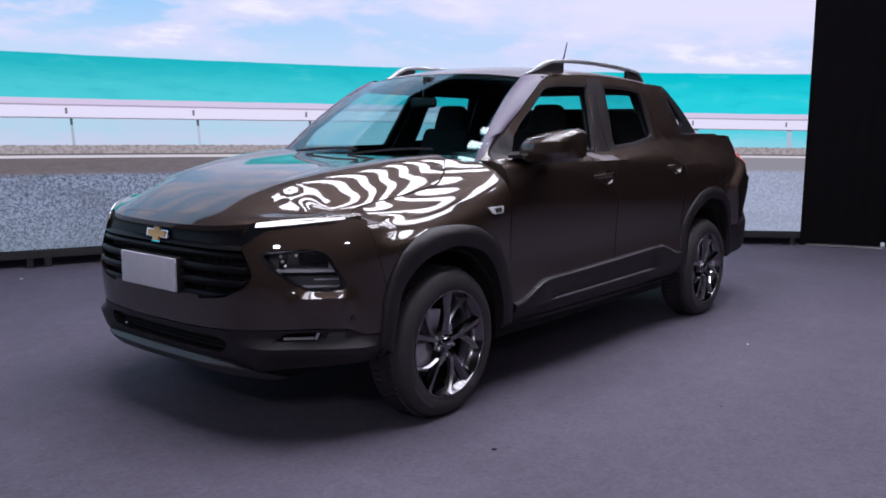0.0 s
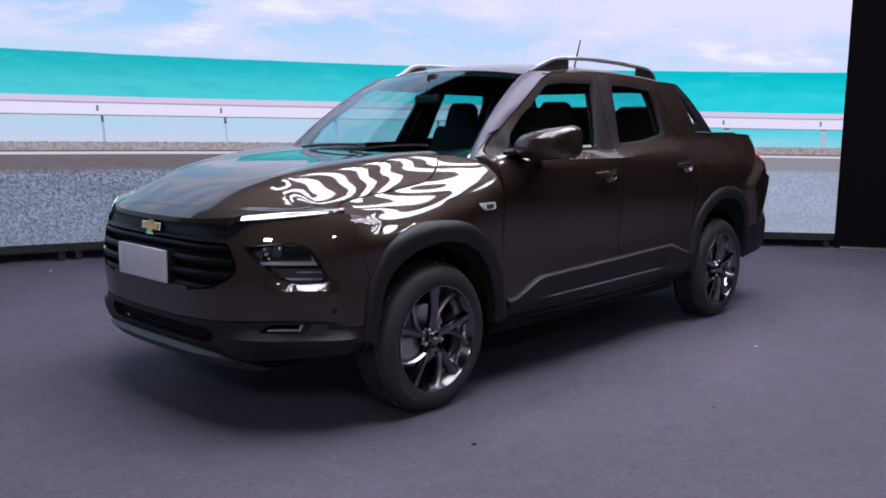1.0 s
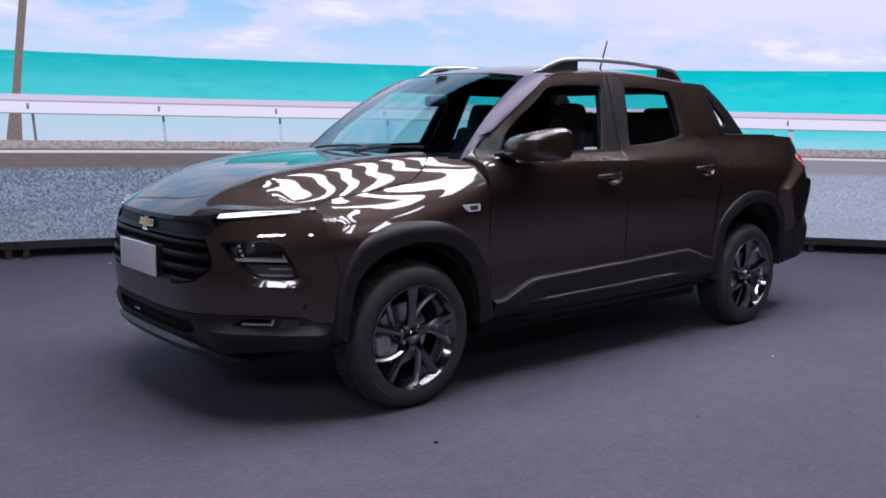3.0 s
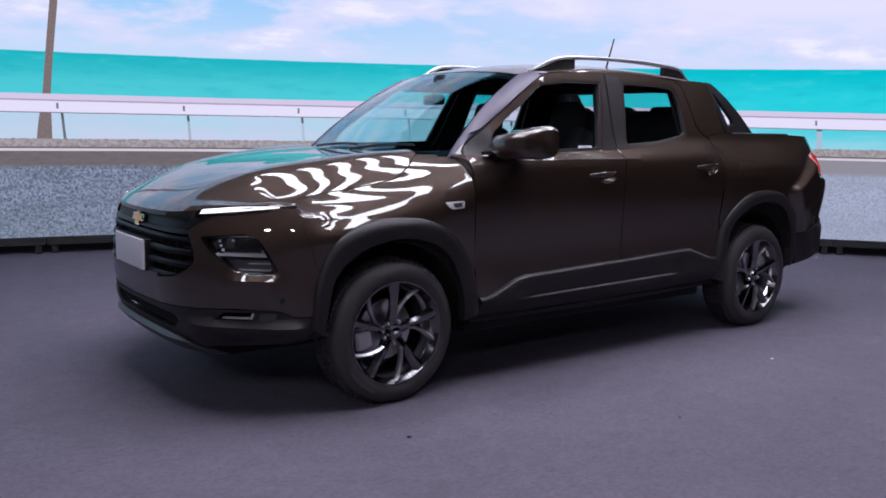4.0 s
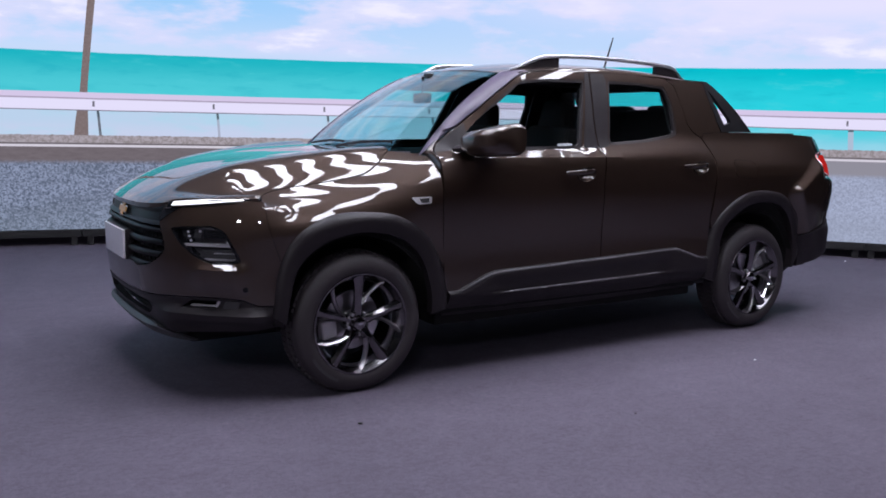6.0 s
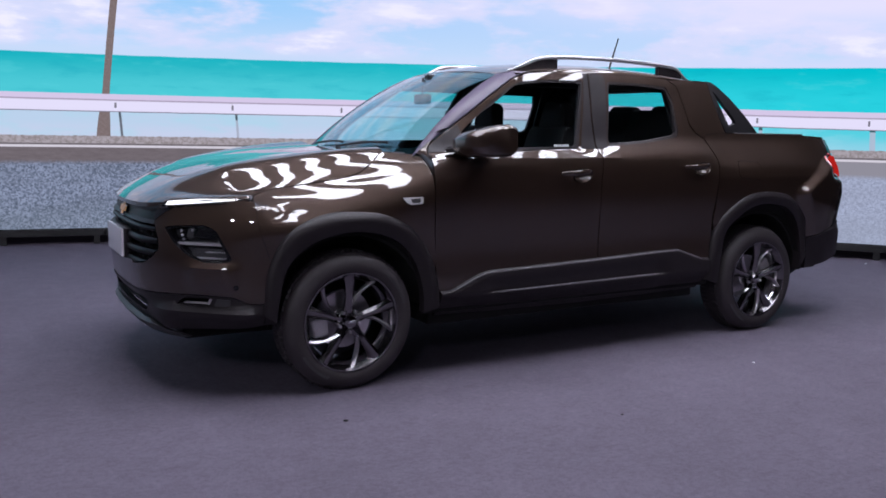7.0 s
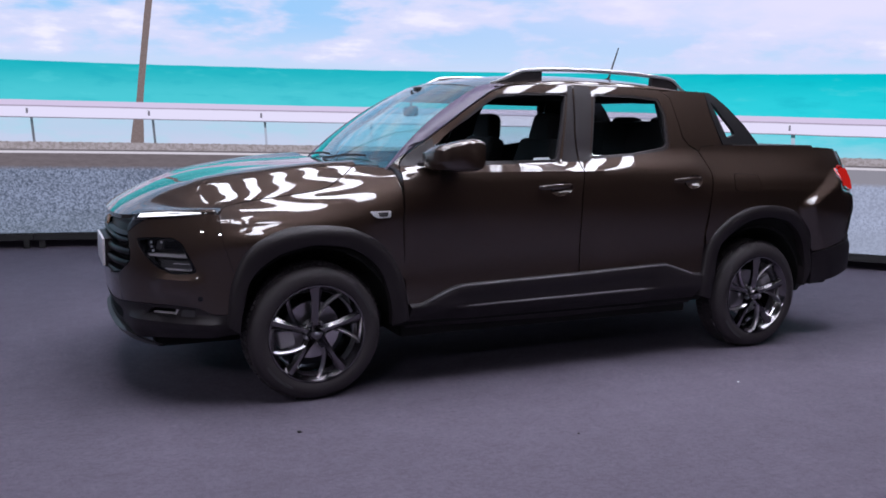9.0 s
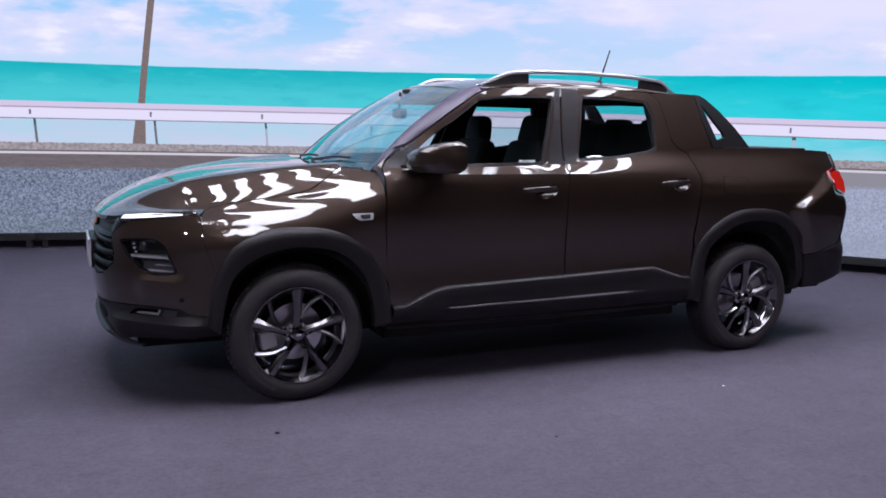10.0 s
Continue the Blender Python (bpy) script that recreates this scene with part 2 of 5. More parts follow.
# ---- mesh helpers ----
def part(name, bm, material, parent=None, label="", sharp=32.0):
    """One mesh object from a bmesh, under a thing or a part."""
    limit = radians(sharp)
    for f in bm.faces:
        f.smooth = True
    for e in bm.edges:
        if len(e.link_faces) == 2 and e.calc_face_angle(0.0) > limit:
            e.smooth = False
    me = bpy.data.meshes.new(name)
    bm.to_mesh(me)
    bm.free()
    me.materials.append(material)
    ob = new(name, me)
    ob.parent = parent
    if label:
        tagged(ob, label)
    return ob


def box(bm, lo, hi, bevel=0.0, m=None):
    """A box between two corners, with rounded edges."""
    made = bmesh.ops.create_cube(bm, size=1.0)["verts"]
    for v in made:
        v.co = Vector((lo[i] + (v.co[i] + 0.5) * (hi[i] - lo[i]) for i in range(3)))
    if bevel:
        edges = list({e for v in made for e in v.link_edges})
        made = bmesh.ops.bevel(bm, geom=edges, offset=bevel, segments=3, profile=0.6, affect="EDGES")["verts"]
    if m is not None:
        for v in made:
            v.co = m @ v.co
    return made


def lathe(bm, profile, steps=64, axis="y", centre=(0, 0, 0), closed=False):
    """A turned shape: profile of (radius, place along the axis)."""
    rings = []
    for k in range(steps):
        a = 2 * math.pi * k / steps
        c, s = math.cos(a), math.sin(a)
        ring = []
        for r, h in profile:
            p = (r * c, h, r * s) if axis == "y" else ((r * c, r * s, h) if axis == "z" else (h, r * c, r * s))
            ring.append(bm.verts.new(Vector(p) + Vector(centre)))
        rings.append(ring)
    n = len(profile)
    for k in range(steps):
        a, b = rings[k], rings[(k + 1) % steps]
        for i in range(n if closed else n - 1):
            bm.faces.new((a[i], a[(i + 1) % n], b[(i + 1) % n], b[i]))
    bmesh.ops.remove_doubles(bm, verts=[v for r in rings for v in r], dist=1e-6)
    bmesh.ops.recalc_face_normals(bm, faces=bm.faces[:])


def sweep(bm, points, shape, ups=None, caps=True):
    """A profile (list of (side, up)) carried along points; scale may vary: points may be (x, y, z, k)."""
    pts = [Vector(p[:3]) for p in points]
    rings = []
    for i, p in enumerate(pts):
        t = (pts[min(i + 1, len(pts) - 1)] - pts[max(i - 1, 0)]).normalized()
        up = Vector(ups or (0, 0, 1))
        side_ = t.cross(up).normalized()
        up = side_.cross(t).normalized()
        k = points[i][3] if len(points[i]) > 3 else 1.0
        rings.append([bm.verts.new(p + side_ * a * k + up * b * k) for a, b in shape])
    n = len(shape)
    for a, b in zip(rings, rings[1:]):
        for i in range(n):
            bm.faces.new((a[i], a[(i + 1) % n], b[(i + 1) % n], b[i]))
    if caps:
        bm.faces.new(rings[0][::-1])
        bm.faces.new(rings[-1])
    bmesh.ops.recalc_face_normals(bm, faces=bm.faces[:])


def disc_shape(r, k=10, rx=None):
    return [((rx or r) * math.cos(2 * math.pi * i / k), r * math.sin(2 * math.pi * i / k)) for i in range(k)]


def inside(p, poly):
    x, y = p
    hit = False
    for (ax, ay), (bx, by) in zip(poly, poly[1:] + poly[:1]):
        if (ay > y) != (by > y) and x < (bx - ax) * (y - ay) / (by - ay) + ax:
            hit = not hit
    return hit


def rounded(poly, r, k=4):
    """The polygon with its corners rounded."""
    out = []
    n = len(poly)
    for i in range(n):
        a, b, c = Vector(poly[i - 1]), Vector(poly[i]), Vector(poly[(i + 1) % n])
        d = min(r, (a - b).length * 0.45, (c - b).length * 0.45)
        p, q = b + (a - b).normalized() * d, b + (c - b).normalized() * d
        for j in range(k + 1):
            t = j / k
            out.append(tuple(p * (1 - t) ** 2 + b * 2 * t * (1 - t) + q * t * t))
    return out


def curve(points, k=6):
    """A smooth line through the points (Catmull-Rom)."""
    out = []
    P = [Vector(p) for p in points]
    for i in range(len(P) - 1):
        a, b, c, d = P[max(i - 1, 0)], P[i], P[i + 1], P[min(i + 2, len(P) - 1)]
        for j in range(k):
            t = j / k
            out.append(tuple(0.5 * (2 * b + (c - a) * t + (2 * a - 5 * b + 4 * c - d) * t * t + (3 * b - a - 3 * c + d) * t**3)))
    out.append(tuple(P[-1]))
    return out


def sheet(outline, surf, step, thick=0.012, holes=(), off=0.0, back=False):
    """A curved panel: the outline, less its holes, laid on surf(u, v, off), with edges turned in by its thickness; back closes it behind."""
    bm = bmesh.new()
    us, vs = [p[0] for p in outline], [p[1] for p in outline]
    du, dv = step if isinstance(step, tuple) else (step, step)
    nu, nv = max(2, math.ceil((max(us) - min(us)) / du)), max(2, math.ceil((max(vs) - min(vs)) / dv))
    u0, v0, du, dv = min(us), min(vs), (max(us) - min(us)) / nu, (max(vs) - min(vs)) / nv
    grid = [[bm.verts.new((u0 + i * du, v0 + j * dv, 0)) for j in range(nv + 1)] for i in range(nu + 1)]
    for i in range(nu):
        for j in range(nv):
            bm.faces.new((grid[i][j], grid[i + 1][j], grid[i + 1][j + 1], grid[i][j + 1]))
    for poly in (outline, *holes):
        poly = list(poly)
        for (ax, ay), (bx, by) in zip(poly, poly[1:] + poly[:1]):
            if math.hypot(bx - ax, by - ay) < 1e-5:
                continue
            lo_x, hi_x, lo_y, hi_y = min(ax, bx) - 1e-4, max(ax, bx) + 1e-4, min(ay, by) - 1e-4, max(ay, by) + 1e-4
            near = []
            for f in bm.faces:
                xs, ys = [v.co.x for v in f.verts], [v.co.y for v in f.verts]
                if max(xs) >= lo_x and min(xs) <= hi_x and max(ys) >= lo_y and min(ys) <= hi_y:
                    near.append(f)
            geom = list(dict.fromkeys([*near, *(e for f in near for e in f.edges), *(v for f in near for v in f.verts)]))
            bmesh.ops.bisect_plane(bm, geom=geom, dist=1e-6, plane_co=(ax, ay, 0), plane_no=(by - ay, ax - bx, 0))
    gone = []
    for f in bm.faces:
        c = f.calc_center_median()
        p = (c.x, c.y)
        if not inside(p, list(outline)) or any(inside(p, list(h)) for h in holes):
            gone.append(f)
    bmesh.ops.delete(bm, geom=gone, context="FACES")
    bmesh.ops.remove_doubles(bm, verts=bm.verts[:], dist=2e-5)
    rim = [e for e in bm.edges if len(e.link_faces) == 1]
    front = set(bm.verts)
    if back:
        copy = bmesh.ops.duplicate(bm, geom=bm.faces[:])["geom"]
        rear = {v for v in copy if isinstance(v, bmesh.types.BMVert)}
        bmesh.ops.reverse_faces(bm, faces=[f for f in copy if isinstance(f, bmesh.types.BMFace)])
    else:
        rear = set()
    inner = bmesh.ops.extrude_edge_only(bm, edges=rim)["geom"]
    low = rear | {v for v in inner if isinstance(v, bmesh.types.BMVert)}
    for v in bm.verts:
        v.co = Vector(surf(v.co.x, v.co.y, off - (thick if v in low else 0.0)))
    if back:
        bmesh.ops.remove_doubles(bm, verts=list(low), dist=1e-5)
    return bm


def flipped(bm):
    """The same mesh on the other side of the car."""
    other = bm.copy()
    for v in other.verts:
        v.co.y = -v.co.y
    bmesh.ops.reverse_faces(other, faces=other.faces[:])
    return other


def outward(bm):
    """Turns the panel's faces so that they look away from the car's middle line."""
    for f in bm.faces:
        f.normal_update()
    total = sum(f.normal.dot(f.calc_center_median() - Vector((1.4, 0, 0.6))) * f.calc_area() for f in bm.faces)
    if total < 0:
        bmesh.ops.reverse_faces(bm, faces=bm.faces[:])
    return bm


def both(name, bm, material, parent, label="", sharp=32.0):
    """A part on the near side and its like on the far side."""
    outward(bm)
    other = flipped(bm)
    return part(name, bm, material, parent, label, sharp), part(name, other, material, parent, label, sharp)


# ---- the hall ----
CX, CY, RADIUS = -2.889, -7.067, 12.044     # the screen's arc


def arc(deg, r=RADIUS):
    return CX + r * math.cos(radians(deg)), CY + r * math.sin(radians(deg))


bm = bmesh.new()
N = 60
pts = [[bm.verts.new((-24 + 48 * i / N, -24 + 48 * j / N, 0)) for j in range(N + 1)] for i in range(N + 1)]
for i in range(N):
    for j in range(N):
        bm.faces.new((pts[i][j], pts[i + 1][j], pts[i + 1][j + 1], pts[i][j + 1]))
floor = tagged(part("floor", bm, FELT), "grey-violet carpeted show floor, slightly trodden", "floor", kind="structure")


def led_screen(first, last, bottom, top):
    """A curved wall of light that shows a beach road, with its casing behind."""
    ob = tagged(new("led_screen"), "curved light wall showing a beach, guard rail and road", "screen", kind="structure")
    bm = bmesh.new()
    layer = bm.loops.layers.uv.new("UVMap")
    rows = []
    n = int((last - first) / 0.5)
    for k in range(n + 1):
        d = first + (last - first) * k / n
        x, y = arc(d)
        rows.append((d, bm.verts.new((x, y, bottom)), bm.verts.new((x, y, top))))
    for (da, a, b), (db, c, e) in zip(rows, rows[1:]):
        f = bm.faces.new((a, b, e, c))
        for loop, uv in zip(f.loops, ((da / 100, bottom), (da / 100, top), (db / 100, top), (db / 100, bottom))):
            loop[layer].uv = uv
    part("display_surface", bm, PICTURE, ob, "bright picture of a turquoise sea behind a guard rail")
    bm = bmesh.new()
    ring = []
    for k in range(n + 1):
        d = first - 0.02 + (last - first + 0.04) * k / n
        ring.append([bm.verts.new((*arc(d, RADIUS + g), z)) for g, z in ((0.006, bottom - 0.012), (0.006, top + 0.03), (0.12, top + 0.03), (0.12, bottom - 0.012))])
    for a, b in zip(ring, ring[1:]):
        for i in range(4):
            bm.faces.new((a[i], a[(i + 1) % 4], b[(i + 1) % 4], b[i]))
    bm.faces.new(ring[0])
    bm.faces.new(ring[-1][::-1])
    bmesh.ops.recalc_face_normals(bm, faces=bm.faces[:])
    part("casing", bm, BLACK_METAL, ob, "black metal casing behind the display")
    # ground beams in lengths of one metre on short feet
    stride = math.degrees(1.0 / RADIUS)
    d = first
    while d < last - 0.5:
        e = min(d + stride, last)
        bm = bmesh.new()
        ring = []
        for k in range(5):
            q = d + 0.02 + (e - d - 0.04) * k / 4
            ring.append([bm.verts.new((*arc(q, RADIUS + g), z)) for g, z in ((-0.012, 0.085), (-0.012, 0.148), (0.15, 0.148), (0.15, 0.085))])
        for a, b in zip(ring, ring[1:]):
            for i in range(4):
                bm.faces.new((a[i], a[(i + 1) % 4], b[(i + 1) % 4], b[i]))
        bm.faces.new(ring[0])
        bm.faces.new(ring[-1][::-1])
        bmesh.ops.recalc_face_normals(bm, faces=bm.faces[:])
        beam = part("ground_beam", bm, BLACK_METAL, ob)
        for q in (d + 0.35, e - 0.35):
            bm = bmesh.new()
            x, y = arc(q, RADIUS + 0.04)
            box(bm, (-0.03, -0.03, 0), (0.03, 0.03, 0.088), 0.006, Matrix.Translation((x, y, 0)) @ Matrix.Rotation(radians(q), 4, "Z"))
            part("foot", bm, BLACK_METAL, beam)
        d = e
    return ob


led_screen(34.7, 108.0, 0.16, 5.2)


def curtain(name, first, last, label, mat):
    """A black drape in soft folds from the floor up."""
    bm = bmesh.new()
    rows = []
    n = int((last - first) / 0.25)
    for k in range(n + 1):
        d = first + (last - first) * k / n
        r = RADIUS + 0.05 + 0.006 * math.sin(d * 7.3) + 0.004 * math.sin(d * 17.0 + 1)
        rows.append([bm.verts.new((*arc(d, r + 0.0), z)) for z in (0.0, 0.4, 3.0, 6.4)] + [bm.verts.new((*arc(d, r + 0.02), z)) for z in (6.4, 3.0, 0.4, 0.0)])
    for a, b in zip(rows, rows[1:]):
        for i in range(8):
            bm.faces.new((a[i], a[(i + 1) % 8], b[(i + 1) % 8], b[i]))
    bm.faces.new(rows[0])
    bm.faces.new(rows[-1][::-1])
    bmesh.ops.recalc_face_normals(bm, faces=bm.faces[:])
    return tagged(part(name, bm, mat), label, "curtain", kind="structure")


curtain("wall_east", -60.0, 34.6, "black stage drape hanging beside the screen", CURTAIN)
# added out of view: its grey cloth lifts the dark side of the pickup
curtain("fill_drape", 108.2, 300.0, "unseen grey drape added behind the camera to bounce fill light", FILL_CLOTH)
bm = bmesh.new()
box(bm, (CX - 13, CY - 13, 6.4), (CX + 13, CY + 13, 6.5))
tagged(part("ceiling", bm, CURTAIN), "black hall ceiling", "ceiling", kind="structure")


def light_tube(x, y, z, length, turn, group):
    """A bright ceiling tube in a slim black housing."""
    ob = tagged(new("ceiling_light"), "long white light tube hung under the dark ceiling", "light", group)
    bm = bmesh.new()
    box(bm, (-length / 2, -TUBE_WIDE / 2, -0.03), (length / 2, TUBE_WIDE / 2, 0.0))
    part("diffuser", bm, TUBE, ob)
    bm = bmesh.new()
    box(bm, (-length / 2 - 0.02, -TUBE_WIDE / 2 - 0.015, 0.0), (length / 2 + 0.02, TUBE_WIDE / 2 + 0.015, 0.07), 0.01)
    part("housing", bm, BLACK_METAL, ob)
    ob.matrix_basis = Matrix.Translation((x, y, z)) @ Matrix.Rotation(radians(turn), 4, "Z")
    return ob


TUBE_WIDE = 0.20
LIGHTS = dict(first=-1.606, step=0.4887, middle=-0.68, height=4.6, turn=91.56, length=3.66, count=13)
# the row is staggered: farther tubes hang a little nearer to the hall's open side
spots = [(LIGHTS["first"] + 0.016 + k * LIGHTS["step"], LIGHTS["middle"] - 0.09 * max(0, min(k - 3, 6))) for k in range(LIGHTS["count"])]
lamp = light_tube(*spots[0], LIGHTS["height"], LIGHTS["length"], LIGHTS["turn"], "ceiling light tubes")
for x, y in spots[1:]:
    copy_thing(lamp, Matrix.Translation((x, y, LIGHTS["height"])) @ Matrix.Rotation(radians(LIGHTS["turn"]), 4, "Z"))


def flood_light(x, y, z):
    """A flood light hung from the ceiling behind the camera, turned towards the pickup."""
    ob = tagged(new("flood_light"), "black flood light hanging under the dark ceiling", "light", "flood lights")
    head = look((x, y, z), (0.9, -0.6, 0.5))
    bm = bmesh.new()
    box(bm, (-0.34, -0.20, 0.0), (0.34, 0.20, 0.10), 0.02, head)
    body = part("lamp_head", bm, BLACK_METAL, ob, "black lamp head")
    bm = bmesh.new()
    box(bm, (-0.30, -0.16, -0.012), (0.30, 0.16, -0.002), 0.0, head)
    part("lamp_face", bm, FLOOD, body, "bright white face")
    bm = bmesh.new()
    sweep(bm, [(x, y, z + 0.1), (x, y, 6.4)], disc_shape(0.02, 10), (0, 1, 0))
    part("hanger", bm, BLACK_METAL, ob, "black pipe to the ceiling")
    return ob


flood_light(-7.4, -4.2, 4.6)
flood_light(-4.6, -7.6, 4.6)

# ---- the pickup's shape ----
def spline(xs, ys):
    """Natural cubic spline through the points, straight beyond its ends."""
    xs, ys = np.array(xs, float), np.array(ys, float)
    n, h = len(xs), np.diff(xs)
    A, r = np.eye(n), np.zeros(n)
    for i in range(1, n - 1):
        A[i, i - 1], A[i, i], A[i, i + 1] = h[i - 1], 2 * (h[i - 1] + h[i]), h[i]
        r[i] = 6 * ((ys[i + 1] - ys[i]) / h[i] - (ys[i] - ys[i - 1]) / h[i - 1])
    m = np.linalg.solve(A, r)

    def value(x):
        x = float(x)
        i = min(max(int(np.searchsorted(xs, x)) - 1, 0), n - 2)
        a, b, k = xs[i + 1] - x, x - xs[i], h[i]
        if x < xs[0]:
            return ys[0] + (x - xs[0]) * ((ys[1] - ys[0]) / h[0] - h[0] * (2 * m[0] + m[1]) / 6)
        if x > xs[-1]:
            return ys[-1] + (x - xs[-1]) * ((ys[-1] - ys[-2]) / h[-1] + h[-1] * (m[-2] + 2 * m[-1]) / 6)
        return (m[i] * a**3 + m[i + 1] * b**3) / (6 * k) + (ys[i] / k - m[i] * k / 6) * a + (ys[i + 1] / k - m[i + 1] * k / 6) * b

    return value


def smooth(a, b, x):
    t = min(max((x - a) / (b - a), 0.0), 1.0)
    return t * t * (3 - 2 * t)


# the body's outline in plan, from the middle of the nose round the corner to the tail: x, half width
PLAN = [(-0.885, 0.0), (-0.88, 0.22), (-0.858, 0.42), (-0.80, 0.565), (-0.72, 0.665), (-0.633, 0.748), (-0.55, 0.82), (-0.44, 0.876),
        (-0.30, 0.9), (0.0, 0.905), (0.5, 0.905), (1.0, 0.905), (1.6, 0.905), (2.2, 0.905), (2.8, 0.9), (3.2, 0.878), (3.5, 0.835), (3.66, 0.785),
        (3.76, 0.70), (3.81, 0.56), (3.83, 0.3), (3.835, 0.0)]
run = [0.0]
for (xa, ya), (xb, yb) in zip(PLAN, PLAN[1:]):
    run.append(run[-1] + math.hypot(xb - xa, yb - ya))
plan_x, plan_y = spline(run, [p[0] for p in PLAN]), spline(run, [p[1] for p in PLAN])
fine = np.linspace(0, run[-1], 1200)
fine_x = np.array([plan_x(s) for s in fine])
fine_y = np.array([plan_y(s) for s in fine])
ROUND = run[6]                     # where the nose has turned into the side
TAIL = run[16]


def s_of_x(x):
    """The run along the plan at which the body's side stands at x."""
    return float(np.interp(x, fine_x[:1190], fine[:1190]))


def s_of_y(y):
    """The run along the nose at half width y."""
    k = int(np.searchsorted(fine_x, -0.4))
    return float(np.interp(y, fine_y[:k], fine[:k]))


nose_in = spline([0.15, 0.25, 0.33, 0.42, 0.52, 0.62, 0.70, 0.78, 0.84, 0.88, 0.95], [-0.2, -0.1, -0.035, -0.015, -0.005, 0, -0.006, -0.022, -0.042, -0.062, -0.12])
side_in = spline([0.15, 0.25, 0.36, 0.5, 0.62, 0.75, 0.88, 0.98, 1.04, 1.07, 1.09, 1.11, 1.125, 1.14, 1.16, 1.2, 1.3, 1.4, 1.5, 1.53, 1.56, 1.60],
                 [-0.1, -0.045, -0.014, -0.008, -0.012, -0.006, 0, -0.001, -0.003, -0.006, -0.010, -0.022, -0.054, -0.089, -0.102, -0.114, -0.150, -0.189, -0.232, -0.246, -0.262, -0.29])
side_flat = spline([0.98, 1.01, 1.04, 1.07, 1.10, 1.13, 1.16, 1.2, 1.25, 1.3], [-0.001, -0.003, -0.006, -0.011, -0.021, -0.042, -0.076, -0.113, -0.132, -0.150])
side_bed = spline([0.98, 1.01, 1.04, 1.07, 1.10, 1.13, 1.16, 1.2, 1.25, 1.3], [-0.003, -0.006, -0.013, -0.0285, -0.047, -0.067, -0.0875, -0.113, -0.132, -0.150])


crease = spline([-0.6, -0.46, -0.33, -0.1, 0.1, 0.3, 0.44, 0.6], [0.90, 0.907, 0.920, 0.950, 0.970, 0.992, 1.010, 1.03])


def shelf_deep(x):
    """How far the wing's shoulder comes in below its crease."""
    return 0.055 + 0.05 * smooth(-0.5, -0.25, x) - 0.088 * smooth(0.0, 0.44, x)


def shelf_high(x):
    return 0.165 - 0.06 * smooth(0.1, 0.44, x)


def inset(s, z):
    """How far the skin lies inside the plan's outline at that run and height."""
    w = smooth(run[3], run[8], s)
    x = float(np.interp(s, fine, fine_x))
    side = side_in(z + 0.013 * smooth(0.98, 1.05, z) * smooth(1.2, 1.14, z) * smooth(1.9, 1.2, x))
    if x > 1.1 and 0.98 < z < 1.3:
        k = smooth(1.1, 2.1, x)
        flat = side_flat(z)
        if x > 2.2:
            flat += (side_bed(z) - flat) * smooth(2.2, 2.5, x)
        side = side * (1 - k) + flat * k
    side -= (smooth(0.80, 0.42, x) * 0.042 * smooth(0.985, 1.13, z) + smooth(1.1, 0.4, x) * 0.07 * min(max((z - 1.08) / 0.22, 0.0), 1.0))
    if x < 0.6 and z > 0.7:
        t = (z - crease(x) + shelf_high(x)) / shelf_high(x)
        side -= shelf_deep(x) * min(max(t, 0.0), 1.0) ** 1.9
    side -= 0.03 * smooth(2.1, 2.7, x) * smooth(0.95, 1.2, z)
    side += 0.045 * smooth(3.0, 3.5, x) * smooth(1.03, 1.2, z)
    if 3.0 < x < 3.75:
        u = ((x - 3.20) * 0.30 + (z - 0.905) * 0.17) / 0.1189
        d = ((x - 3.20) * 0.17 - (z - 0.905) * 0.30) / 0.3448
        side += 0.055 * min(max((d + 0.02) / 0.040, 0.0), 1.0) * smooth(0.9, 0.1, d) * smooth(-0.32, -0.05, u) * smooth(1.15, 1.0, u) * smooth(3.74, 3.62, x) * (1 - smooth(3.44, 3.57, x) * smooth(0.92, 1.0, z))
    ledge = 0.032 * smooth(0.636, 0.608, z) * smooth(0.47, 0.56, z) * smooth(run[4] - 0.03, run[5] - 0.03, s) * smooth(run[6] + 0.05, run[6] - 0.03, s)
    return nose_in(z) * (1 - w) + side * w + ledge


def skin(s, z, off=0.0):
    """A point of the near side's skin, in the car's own axes (x back, y to the car's right)."""
    e = 0.01
    x, y = plan_x(s), plan_y(s)
    tx, ty = plan_x(s + e) - plan_x(s - e), plan_y(s + e) - plan_y(s - e)
    k = math.hypot(tx, ty)
    nx, ny = -ty / k, tx / k
    d = inset(s, z) + off
    return (x + nx * d, -(y + ny * d), z)


def side(x, z, off=0.0):
    """The same by x, for all that lies behind the nose's corner."""
    return skin(s_of_x(x), z, off)


def table(f, lo, hi, n=3000):
    """The same function read from a fine table, which is quicker."""
    xs = np.linspace(lo, hi, n)
    ys = np.array([f(x) for x in xs])
    return lambda x: float(np.interp(x, xs, ys))


plan_x, plan_y = table(plan_x, -0.1, run[-1] + 0.1), table(plan_y, -0.1, run[-1] + 0.1)
nose_in, side_in, side_flat, side_bed = table(nose_in, 0.1, 1.2), table(side_in, 0.1, 1.7), table(side_flat, 0.9, 1.4), table(side_bed, 0.9, 1.4)


def nose(s, z, off=0.0):
    """The skin on both sides of the nose: s runs from the far side (minus) to the near side."""
    x, y, z = skin(abs(s), z, off)
    return (x, y if s >= 0 else -y, z)


